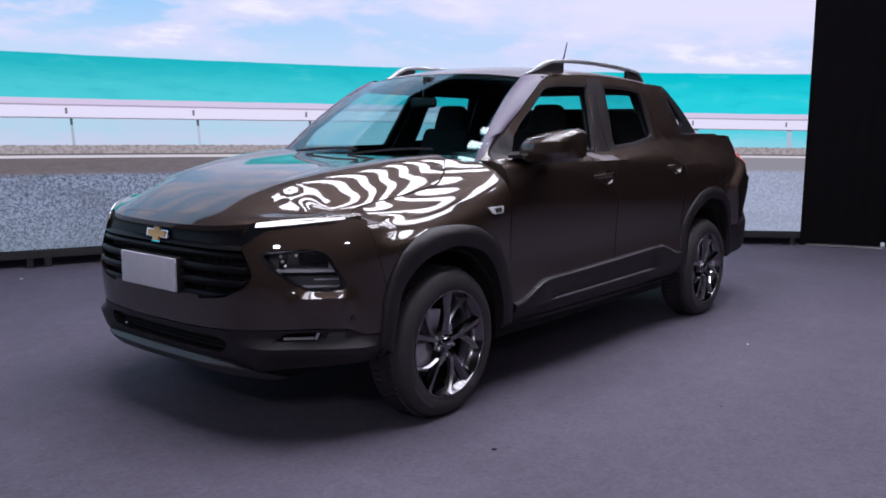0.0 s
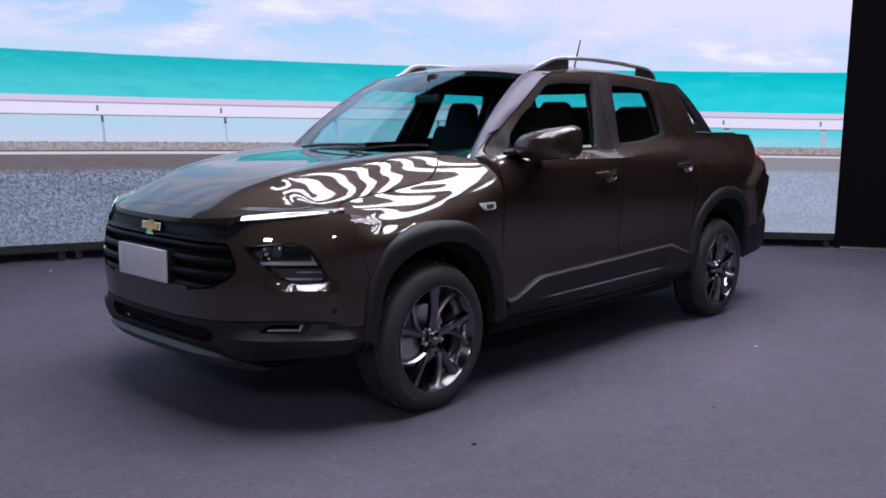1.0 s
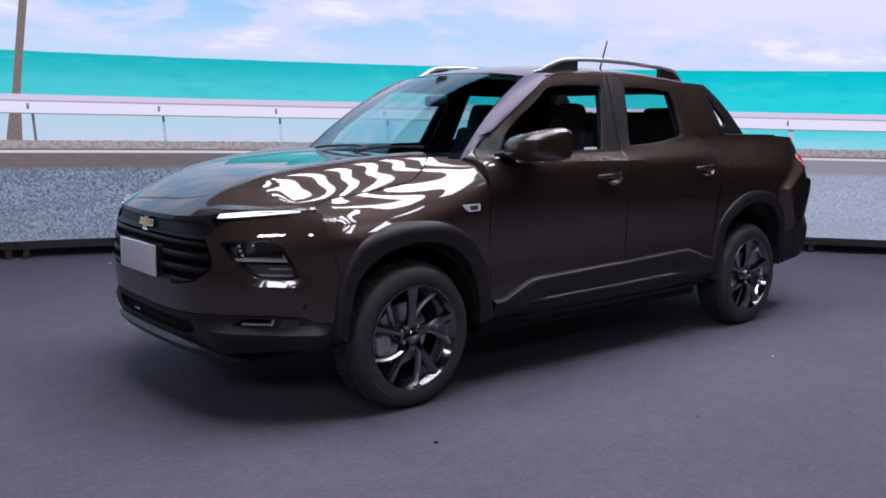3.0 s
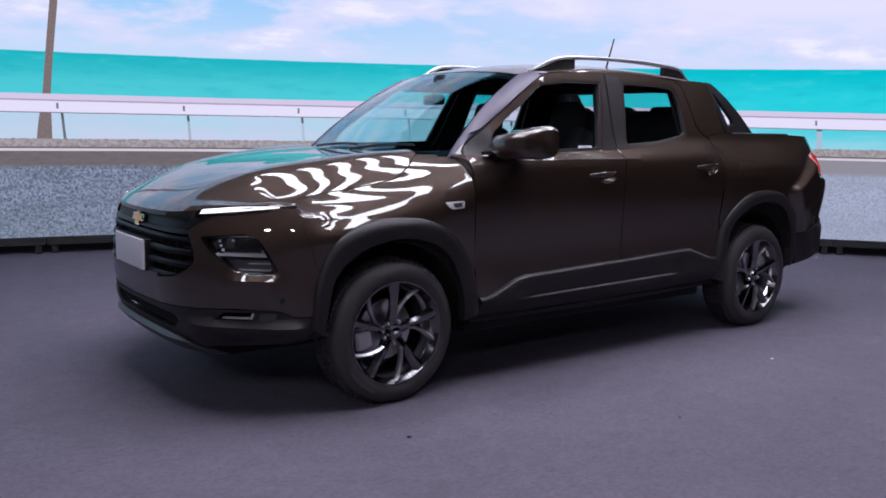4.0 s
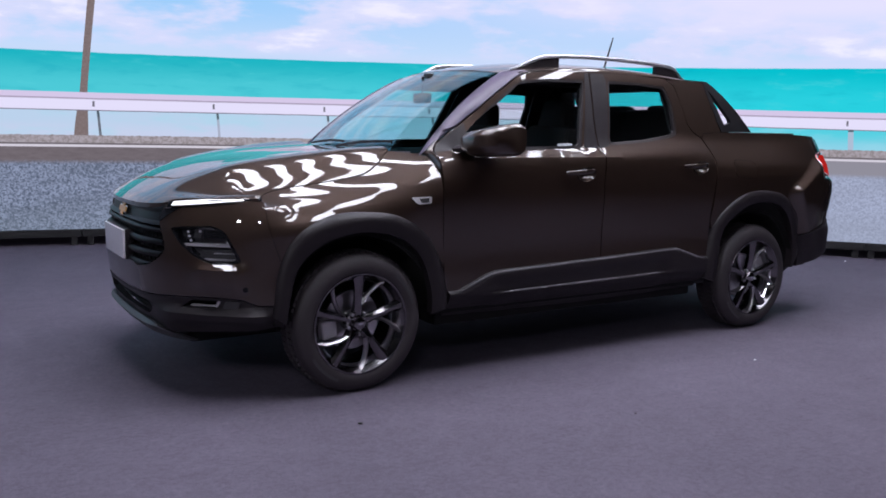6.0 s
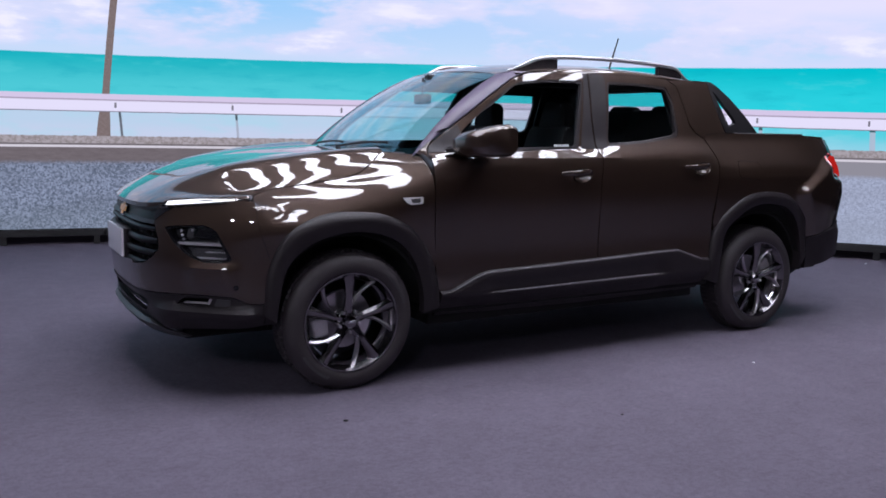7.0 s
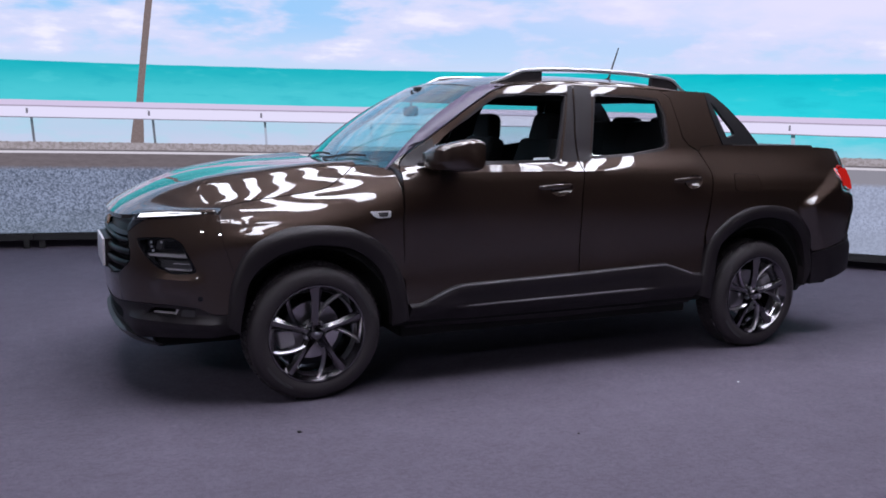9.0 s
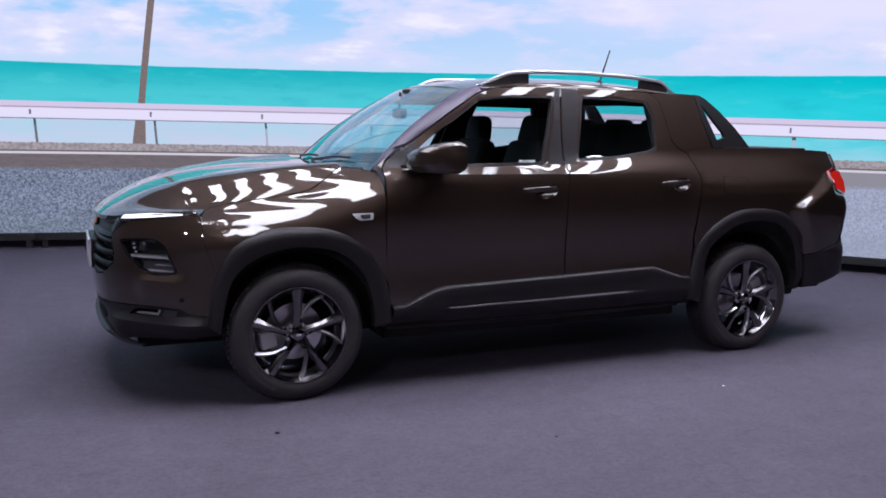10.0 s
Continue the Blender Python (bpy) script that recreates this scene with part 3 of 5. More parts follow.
# hood: front edge in plan and height, rise behind it
hood_front = table(spline([0, 0.2, 0.4, 0.52, 0.65, 0.75, 0.82, 0.9], [-0.862, -0.853, -0.812, -0.752, -0.645, -0.535, -0.44, -0.30]), 0, 0.95)
hood_low = table(spline([0, 0.2, 0.4, 0.52, 0.65, 0.75, 0.82, 0.9], [0.866, 0.867, 0.873, 0.884, 0.897, 0.908, 0.918, 0.93]), 0, 0.95)
hood_rise = table(spline([0, 0.03, 0.065, 0.145, 0.265, 0.415, 0.665, 0.965, 1.215, 1.5], [0, 0.024, 0.045, 0.084, 0.132, 0.175, 0.215, 0.238, 0.25, 0.256]), -0.1, 1.6)
crease = table(crease, -0.9, 0.7)


hood_line = table(spline([-0.46, -0.43, -0.40, -0.35, -0.20, -0.05, 0.05, 0.11, 0.17, 0.20, 0.24, 0.28], [0.80, 0.745, 0.700, 0.687, 0.715, 0.727, 0.731, 0.727, 0.706, 0.690, 0.655, 0.630]), -0.5, 0.30)


def hood_edge(x):
    """Half width of the hood at x; behind its rear corner the wing's edge along the cowl."""
    return hood_line(x) if x < 0.28 else 0.632 + (x - 0.28) * 0.48


def hood_base(x, y):
    back = x - hood_front(y)
    return hood_low(y) + hood_rise(back) * (1 - 0.03 * min(y / 0.82, 1.1) ** 2)


def hood_plain(x, y):
    """The hood's middle and its front lip."""
    y = abs(y)
    back = x - hood_front(y)
    edge = 0.79
    goal = crease(x) + 0.010 + 0.072 * smooth(0.05, 0.42, x)
    fall = max(hood_base(x, edge) - goal, 0.0) * smooth(-0.58, -0.36, x)
    t = max(0.0, (y - 0.55) / (edge - 0.55))
    z = hood_base(x, y) - fall * t ** 1.5 * smooth(0.0, 0.10, back)
    z -= 0.058 * smooth(0.32, 0.68, y) * smooth(0.0, 0.14, back) * smooth(0.05, -0.6, x)
    line = 0.38 + 0.14 * smooth(-0.8, 0.3, x)
    return z + 0.008 * (smooth(line + 0.08, line, y) - 0.5 * smooth(line, line - 0.25, y)) * smooth(0.03, 0.25, back)


# the shoulder over the front wheel: control heights of a smooth surface, rows from the nose back, columns from the
# hood's rib outward and down; heights are taken at forty-five degrees outward, over the falling diagonal
SHOULDER = ((0.3722, 0.5513, 0.6495, 0.7463, 0.9178, 0.9140, 0.8507, 1.3235, 1.6442, 0.6988, 0.0013, 0.0074, -0.0935, 1.0935, -0.2176),
            (0.8083, 0.9055, 0.9489, 0.9997, 0.9804, 0.9879, 1.0080, 0.9862, 1.0552, 1.1941, 1.2039, 1.1715, 1.1109, 0.9824, 1.2311),
            (1.0127, 1.0061, 1.0771, 1.1041, 1.1335, 1.1501, 1.1615, 1.1864, 1.1971, 1.1601, 1.2057, 1.1875, 1.2105, 1.1799, 1.0447),
            (0.9587, 1.0582, 1.1222, 1.2012, 1.2217, 1.2176, 1.2397, 1.2101, 1.2315, 1.2741, 1.2466, 1.2512, 1.2075, 1.1195, 1.1249),
            (1.0911, 1.0705, 1.1457, 1.2084, 1.2479, 1.2730, 1.2873, 1.3327, 1.3496, 1.3240, 1.3326, 1.2846, 1.2089, 1.1681, 1.1073),
            (0.6787, 1.1170, 1.1746, 1.2659, 1.3500, 1.3656, 1.4217, 1.4365, 1.3526, 1.4513, 1.2818, 1.2143, 1.1924, 1.1274, 0.6887))


def spread(t, n):
    """The four weights of a uniform cubic spline, and the first row that they fall on."""
    t = min(max(t, 0.0), 0.99999) * (n - 3)
    i = int(t)
    t -= i
    return i, ((1 - t) ** 3 / 6, (3 * t**3 - 6 * t * t + 4) / 6, (-3 * t**3 + 3 * t * t + 3 * t + 1) / 6, t**3 / 6)


def shoulder(x, a):
    """Half width and height of the shoulder at x, where a runs down the diagonal from the hood (-0.52) to the wing's side (0.12)."""
    i, u = spread((x + 0.66) / 1.12, 6)
    j, v = spread((a + 0.52) / 0.64, 15)
    h = sum(u[k] * v[m] * SHOULDER[i + k][j + m] for k in range(4) for m in range(4))
    return (h + a) * 0.70710678, (h - a) * 0.70710678


def shoulder_find(x, goal, axis):
    """The diagonal place at which the shoulder reaches a half width (axis 0) or a height (axis 1)."""
    lo, hi = -0.52, 0.04 if axis == 0 else 0.12
    for _ in range(26):
        m = (lo + hi) / 2
        v = shoulder(x, m)[axis]
        if (v < goal) == (axis == 0):
            lo = m
        else:
            hi = m
    return (lo + hi) / 2


def hood_z(x, y):
    """The hood: a flat middle, a rib, a shallow valley and a rounded edge."""
    y = abs(y)
    z = hood_plain(x, y)
    if y < 0.28 or x < -0.56:
        return z
    a = shoulder_find(x, y, 0)
    w = smooth(-0.515, -0.45, a) * smooth(-0.56, -0.46, x) * smooth(0.02, 0.12, x - hood_front(y))
    return z + (shoulder(x, a)[1] - z) * w


def hood_at(x, y, off=0.0):
    return (x, y, hood_z(x, y) + off)


def wing_side(x, z, off=0.0):
    """The wing's side: the body's skin low down, the shoulder above."""
    p = side(x, z, off)
    y = shoulder(x, shoulder_find(x, z, 1))[0] + off
    w = smooth(0.77, 0.85, z) * smooth(-0.46, -0.30, x)
    return (p[0], p[1] + (-y - p[1]) * w, z)


def fender_at(x, z, off=0.0):
    """The front wing: its side up to the crease, then over the shoulder to the hood's edge."""
    zc = crease(x) - 0.03
    if z <= zc:
        return wing_side(x, z, off)
    t = min((z - zc) / (crease(x) + 0.08 - zc), 1.0)
    a, b = shoulder_find(x, zc, 1), shoulder_find(x, hood_edge(x) + 0.004, 0)
    y, h = shoulder(x, a + (b - a) * t)
    w = smooth(-0.46, -0.36, x)
    if w < 1:
        q = Vector(wing_side(x, zc)).lerp(Vector((x, -hood_edge(x) - 0.004, hood_z(x, hood_edge(x) + 0.004))), t)
        y, h = y * w - q.y * (1 - w), h * w + q.z * (1 - w)
    k = 0.3 + 0.7 * t
    return (x, -(y + off * (1 - 0.5 * t)), h + off * k)


roof_mid = table(spline([0.85, 0.95, 1.1, 1.3, 1.6, 2.0, 2.3, 2.5, 2.6], [1.535, 1.566, 1.598, 1.622, 1.636, 1.632, 1.612, 1.582, 1.56]), 0.8, 2.7)


def roof_half(x):
    return 0.60 - 0.06 * smooth(1.5, 0.95, x)


def roof_at(x, y, off=0.0):
    h = roof_half(x)
    return (x, y, roof_mid(x) - 0.045 * (abs(y) / h) ** 2.4 + off)


def shield_at(u, v, off=0.0):
    """The windscreen: u across from -1 to 1, v from the cowl up to the roof."""
    yb, yt = 0.735 * u, 0.575 * u
    low = Vector((0.32 + 0.10 * u * u, yb, 1.088 + 0.012 * u * u))
    top = Vector((0.935 + 0.075 * u * u, yt, 1.562 - 0.028 * u * u))
    p = low.lerp(top, v)
    d = Vector((-0.6, 0, 0.8))
    return tuple(p + d * (0.035 * 4 * v * (1 - v) + off))


# outlines on the side, x and height
ARCH_F = curve([(-0.425, 0.40), (-0.417, 0.46), (-0.398, 0.604), (-0.318, 0.755), (-0.155, 0.836), (0.028, 0.849), (0.194, 0.823), (0.34, 0.733), (0.431, 0.589), (0.465, 0.45), (0.474, 0.36)], 4)
ARCH_FI = curve([(-0.365, 0.36), (-0.355, 0.45), (-0.314, 0.610), (-0.211, 0.706), (-0.10, 0.745), (0.03, 0.757), (0.196, 0.722), (0.313, 0.622), (0.37, 0.46), (0.38, 0.34)], 4)
ARCH_R = curve([(2.33, 0.36), (2.345, 0.48), (2.408, 0.702), (2.603, 0.847), (2.824, 0.882), (3.068, 0.842), (3.223, 0.705), (3.262, 0.58), (3.272, 0.48)], 4)
ARCH_RI = curve([(2.425, 0.33), (2.433, 0.48), (2.478, 0.66), (2.653, 0.780), (2.83, 0.808), (3.02, 0.775), (3.15, 0.66), (3.195, 0.52), (3.20, 0.36)], 4)


def arch_top(line, x):
    xs = [p[0] for p in line]
    return float(np.interp(x, xs, [p[1] for p in line]))


G = 0.0028
pickup = tagged(new("pickup_truck"), "dark brown metallic double-cab pickup with black cladding", "pickup truck")
pickup.location = (0, 0.04, 0)

# hood
side_x = [-0.43 + 0.71 * k / 40 for k in range(41)]
near_edge = [(x, -hood_edge(x) + G) for x in side_x]
front_edge = [(hood_front(abs(y)) + 0.001, y) for y in np.linspace(-0.835, 0.835, 61)]
front_edge = [p for p in front_edge if p[0] < -0.455]
cowl_edge = [(0.325 - 0.05 * (y / 0.62) ** 2, y) for y in np.linspace(0.60, -0.60, 25)]
outline = near_edge[::-1] + front_edge + [(x, -y) for x, y in near_edge] + cowl_edge
bm = sheet(outline, hood_at, 0.018, 0.02)
for f in bm.faces:
    f.normal_update()
if sum(f.normal.z * f.calc_area() for f in bm.faces) < 0:
    bmesh.ops.reverse_faces(bm, faces=bm.faces[:])
part("hood", bm, PAINT, pickup, "polished brown hood with two long raised ribs")

# front wings
arch = [p for p in ARCH_F if p[0] > -0.395 and p[1] > 0.50]
arch = [(0.02 + (x - 0.02) * 0.97, 0.35 + (z - 0.35) * 0.97) for x, z in arch]
outline = [(-0.385, 0.60)] + arch + [(0.452, 0.60), (0.436, 0.75), (0.432, 0.87), (0.436, 0.98), (0.44, crease(0.44) + 0.08)]
outline += [(x, crease(x) + 0.08) for x in np.linspace(0.42, -0.41, 41)] + [(-0.43, crease(-0.43) + 0.03), (-0.450, 0.88), (-0.4325, 0.78), (-0.3845, 0.635)]
both("front_wing", sheet(outline, fender_at, (0.020, 0.010), 0.015), PAINT, pickup, "brown front wing with a soft crease")

# doors
def bowl_line(x, z):
    return [(x + 0.045 + 0.066 * math.cos(a), z - 0.010 + 0.037 * math.sin(a) + 0.10 * 0.066 * math.cos(a)) for a in [2 * math.pi * k / 24 for k in range(24)]]


GRIP_F, GRIP_R = (1.30, 1.012), (2.20, 1.040)
DLO_F = rounded([(0.60, 1.130), (0.80, 1.127), (1.378, 1.139), (1.505, 1.516), (1.25, 1.512), (1.07, 1.495), (0.99, 1.462), (0.83, 1.352), (0.66, 1.215)], 0.02)
DLO_R = rounded([(1.588, 1.157), (1.87, 1.175), (2.12, 1.207), (2.152, 1.225), (2.166, 1.42), (2.135, 1.505), (1.95, 1.519), (1.682, 1.519)], 0.02)
outline = [(0.462, 0.44), (0.45, 0.60), (0.442, 0.75), (0.438, 0.87), (0.442, 0.98), (0.45, 1.10), (0.50, 1.158), (0.673, 1.275), (0.876, 1.413), (1.03, 1.508), (1.12, 1.54), (1.30, 1.556), (1.552, 1.562),
           (1.505, 1.30), (1.494, 1.14), (1.474, 0.97), (1.474, 0.75), (1.479, 0.42)]
door_f = both("front_door", sheet(outline, side, 0.026, 0.02, [DLO_F, bowl_line(*GRIP_F)]), PAINT, pickup, "brown front door with its window frame")
outline = [(1.485, 0.42), (1.480, 0.75), (1.480, 0.97), (1.500, 1.14), (1.511, 1.30), (1.558, 1.562), (1.90, 1.563), (2.16, 1.552), (2.225, 1.51), (2.245, 1.40), (2.262, 1.28), (2.30, 1.235), (2.370, 1.197), (2.397, 1.082), (2.383, 0.98), (2.366, 0.86), (2.352, 0.754), (2.352, 0.64)]
outline += [(2.34, 0.50), (2.25, 0.42)]
door_r = both("rear_door", sheet(outline, side, 0.026, 0.02, [DLO_R, bowl_line(*GRIP_R)]), PAINT, pickup, "brown rear door with its window frame")


def ring_between(outer, inner):
    return list(outer) + list(inner)[::-1]


def pane(name, hole, doors, label):
    grown = [(x + (0.004 if x > 1.1 else -0.004), z) for x, z in hole]
    for d, sign in zip(doors, (1, -1)):
        bm = outward(sheet(grown, side, 0.05, 0.004, (), -0.016, True))
        if sign < 0:
            bm = flipped(bm)
        ob = part(name, bm, PANE, d, label)
        ob.visible_shadow = False


pane("front_window", DLO_F, door_f, "lightly tinted glass")
pane("rear_window", DLO_R, door_r, "lightly tinted glass")
# black strips along the glass and the pillar between the doors
for hole, doors in ((DLO_F, door_f), (DLO_R, door_r)):
    c = (sum(p[0] for p in hole) / len(hole), sum(p[1] for p in hole) / len(hole))
    inner = [(c[0] + (x - c[0]) * (1 - 0.012 / max(abs(x - c[0]), 0.05)), c[1] + (z - c[1]) * (1 - 0.014 / max(abs(z - c[1]), 0.05))) for x, z in hole]
    for d, sign in zip(doors, (1, -1)):
        bm = outward(sheet(hole, side, 0.05, 0.02, [inner], -0.005))
        part("window_seal", bm if sign > 0 else flipped(bm), PLASTIC, d, "black rubber seal")
post_f = [(1.395, 1.141), (1.491, 1.139), (1.502, 1.30), (1.548, 1.559), (1.52, 1.558), (1.465, 1.36)]
post_r = [(1.503, 1.14), (1.578, 1.152), (1.668, 1.52), (1.66, 1.557), (1.562, 1.559), (1.514, 1.30)]
for poly, doors in ((post_f, door_f), (post_r, door_r)):
    for d, sign in zip(doors, (1, -1)):
        bm = outward(sheet(poly, side, 0.04, 0.006, (), 0.003))
        part("pillar_cover", bm if sign > 0 else flipped(bm), PLASTIC, d, "satin black pillar cover")


def handle(x, z, doors):
    """A pull handle over a hollow in the door."""
    for d, sign in zip(doors, (1, -1)):
        bm = bmesh.new()
        line = []
        for k in range(13):
            t = k / 12
            px = x - 0.10 + 0.20 * t
            lift = 0.030 * math.sin(math.pi * min(max((t - 0.02) / 0.96, 0), 1)) ** 0.5
            p = side(px, z + 0.012 * t, 0.004 + lift)
            line.append((*p, 0.75 + 0.5 * math.sin(math.pi * t) ** 0.6))
        sweep(bm, line, disc_shape(0.011, 10, 0.007))
        part("door_handle", bm if sign > 0 else flipped(bm), PAINT, d, "brown pull handle")
        bm = bmesh.new()
        line_ = bowl_line(x, z)
        mx, mz = x + 0.045, z - 0.010
        rings = [[bm.verts.new(side(mx + (px - mx) * r, mz + (pz - mz) * r, -0.030 * (1 - r ** 2.4))) for px, pz in line_] for r in (1.03, 0.97, 0.9, 0.8, 0.65, 0.45, 0.2)]
        for a, b in zip(rings, rings[1:]):
            for k in range(24):
                bm.faces.new((a[k], a[(k + 1) % 24], b[(k + 1) % 24], b[k]))
        bm.faces.new(rings[-1])
        outward(bm)
        part("handle_bowl", bm if sign > 0 else flipped(bm), PAINT, d, "hollow behind the handle")


handle(*GRIP_F, door_f)
handle(*GRIP_R, door_r)

# bed sides with the fuel flap
FUEL = rounded([(2.575, 1.075), (2.775, 1.062), (2.765, 0.955), (2.560, 0.975)], 0.035)
outline = [(2.372, 0.80), (2.390, 0.98), (2.404, 1.082), (2.378, 1.20), (2.40, 1.225), (2.52, 1.238), (3.0, 1.236), (3.42, 1.230), (3.61, 1.222), (3.645, 1.185), (3.638, 1.12), (3.55, 1.115), (3.50, 1.09), (3.47, 1.02), (3.56, 0.955), (3.64, 0.94), (3.63, 0.74), (3.57, 0.63), (3.285, 0.575)]
outline += [p for p in ARCH_R[::-1] if p[1] > 0.60]
outline = [p for p in outline if not (p[0] < 2.43 and p[1] < 0.72)] + [(2.374, 0.66), (2.36, 0.72)]
grown = [(2.67 + (x - 2.67) * 1.03, 1.015 + (z - 1.015) * 1.05) for x, z in FUEL]
beds = both("bed_side", sheet(outline, side, 0.011, 0.02, [grown]), PAINT, pickup, "brown cargo bed side")
for ob, sign in zip(beds, (1, -1)):
    bm = outward(sheet(FUEL, side, 0.02, 0.015, (), 0.0015))
    part("fuel_flap", bm if sign > 0 else flipped(bm), PAINT, ob, "brown fuel flap with rounded corners")


# black cladding: arches and sills
def along(line, t):
    """A point of a polyline at the part t of its length."""
    d = [0.0]
    for p, q in zip(line, line[1:]):
        d.append(d[-1] + math.hypot(q[0] - p[0], q[1] - p[1]))
    return float(np.interp(t * d[-1], d, [p[0] for p in line])), float(np.interp(t * d[-1], d, [p[1] for p in line]))


def arch_trim(outer, inner):
    """A rounded black moulding between the arch's outer and inner lines."""
    def at(t, w, off=0.0):
        (ax, az), (bx, bz) = along(outer, t), along(inner, t)
        lift = 0.004 + 0.020 * (1 - (1 - min(w / 0.45, 1.0)) ** 2) - 0.008 * max((w - 0.45) / 0.55, 0) ** 2
        return side(ax + (bx - ax) * w, az + (bz - az) * w, off + lift)

    both("wheel_arch_trim", sheet([(0, 0), (1, 0), (1, 1), (0, 1)], at, (0.02, 0.1), 0.05), PLASTIC, pickup, "matte black wheel arch moulding", 60)


arch_trim(ARCH_F, ARCH_FI)
arch_trim(ARCH_R, ARCH_RI)
SILL = [(0.476, 0.438), (0.537, 0.441), (0.62, 0.478), (0.70, 0.512), (0.76, 0.525), (1.446, 0.545), (1.95, 0.563), (2.07, 0.565), (2.18, 0.530), (2.27, 0.500), (2.335, 0.495), (2.325, 0.30), (1.4, 0.285), (0.485, 0.30)]


def sill_at(x, z, off=0.0):
    top = float(np.interp(x, [p[0] for p in SILL[:11]], [p[1] for p in SILL[:11]]))
    ledge = 0.416 + 0.018 * (x - 0.756) / 1.222
    k = smooth(0.70, 0.80, x) * smooth(2.03, 1.90, x)
    return side(x, z, off + 0.020 * smooth(-0.001, 0.016, top - z) - 0.012 * k * smooth(0.03, 0.09, top - z) + 0.018 * k * smooth(-0.001, 0.013, ledge - z) - 0.085 * smooth(0.43, 0.28, z))


both("sill_trim", sheet(SILL, sill_at, (0.04, 0.004), 0.03, (), 0.002), PLASTIC, pickup, "matte black sill moulding with a raised edge", 60)

# added pale strips that stand in for light caught on the sill's two ledges
for sign in (1, -1):
    for line in ([(x, float(np.interp(x, [p[0] for p in SILL[:11]], [p[1] for p in SILL[:11]])) - 0.009, 0.017) for x in np.linspace(0.50, 2.31, 60)],
                 [(x, 0.416 + 0.018 * (x - 0.756) / 1.222 - 0.006, 0.018) for x in np.linspace(0.78, 1.95, 40)]):
        bm = bmesh.new()
        pts_ = [(*side(x, z, o), smooth(0.0, 0.06, k / (len(line) - 1)) * smooth(1.0, 0.94, k / (len(line) - 1)) + 0.05) for k, (x, z, o) in enumerate(line)]
        sweep(bm, pts_, [(-0.004, -0.003), (0.004, -0.003), (0.004, 0.002), (0.0, 0.0045), (-0.004, 0.002)])
        part("sill_highlight", bm if sign > 0 else flipped(bm), SILL_GLINT, pickup, "pale strip that puts a highlight line onto the sill moulding", 70)

# nose: bumper cover with its openings
sy = s_of_y
GRILLE_HALF = [(0.0, 0.578), (sy(0.30), 0.580), (sy(0.45), 0.600), (sy(0.52), 0.635), (sy(0.562), 0.678), (sy(0.545), 0.735), (sy(0.505), 0.800), (sy(0.500), 0.835), (sy(0.535), 0.872)]
top_line = [(sy(y), hood_low(y) - 0.006) for y in np.linspace(0.5, 0.0, 9)]
GRILLE = rounded(GRILLE_HALF[1:], 0.02, 3)
grille_poly = [(s, z) for s, z in GRILLE] + top_line + [(-s, z) for s, z in top_line[::-1][1:]] + [(-s, z) for s, z in GRILLE[::-1]]
HEAD = [(sy(0.572), 0.778), (sy(0.63), 0.787), (sy(0.735), 0.795), (sy(0.775), 0.772), (sy(0.806), 0.70), (sy(0.826), 0.640), (sy(0.79), 0.630), (sy(0.735), 0.628), (sy(0.68), 0.655), (sy(0.62), 0.715)]
HEAD = rounded(HEAD, 0.022, 3)
edge_s = s_of_x(-0.385)
top_run = [(sy(y), hood_low(y) - 0.004) for y in np.linspace(0.0, 0.5, 7)] + [(sy(0.535), 0.873)]
drl_low = [(sy(0.54), 0.862), (sy(0.62), 0.873), (sy(0.72), 0.888), (sy(0.79), 0.899), (sy(0.82), 0.905), (s_of_x(-0.458), 0.902)]
cover_half = top_run[:-1] + drl_low + [(s_of_x(-0.452), 0.88), (s_of_x(-0.434), 0.78), (edge_s, 0.625), (s_of_x(-0.40), 0.449), (sy(0.858), 0.451), (sy(0.825), 0.477), (sy(0.72), 0.482), (sy(0.60), 0.478), (sy(0.45), 0.470), (sy(0.2), 0.462), (0, 0.461)]
cover = cover_half[:-1] + [(0, 0.461)] + [(-s, z) for s, z in cover_half[::-1][1:]]
grille_hole = [(s, min(z, 0.95) + (0.03 if z > 0.84 else 0)) for s, z in grille_poly]
bm = outward(sheet(cover, nose, 0.02, 0.02, [grille_hole, HEAD, [(-s, z) for s, z in HEAD]]))
bumper = part("front_bumper", bm, PAINT, pickup, "brown front bumper cover")

# grille: dark backing, bars, upper band
grille = tagged(new("grille"), "gloss black grille with three broad bars")
grille.parent = pickup
part("grille_backing", outward(sheet(grille_poly, nose, 0.05, 0.01, (), -0.05)), DARK, grille, "black mesh behind the bars")


def grille_half(z):
    """Half width of the grille's opening at a height, as run."""
    zs = [p[1] for p in GRILLE_HALF]
    return float(np.interp(z, zs, [p[0] for p in GRILLE_HALF]))


for zb, zt, out in ((0.583, 0.612, -0.004), (0.640, 0.668, -0.002), (0.694, 0.722, -0.002), (0.750, 0.772, -0.003)):
    a, b = grille_half(zb) - 0.012, grille_half(zt) - 0.012
    poly = [(s, zb) for s in np.linspace(-a, a, 15)] + [(s, zt) for s in np.linspace(b, -b, 15)]

    def bar_at(s, z, off=0.0, zb=zb, zt=zt):
        t = (z - zb) / (zt - zb)
        return nose(s, z, off + 0.010 * math.sin(math.pi * min(max(t * 0.8 + 0.1, 0), 1)))

    part("grille_bar", outward(sheet(poly, bar_at, (0.06, 0.006), 0.03, (), out - 0.008)), BAR, grille, "dark black bar")
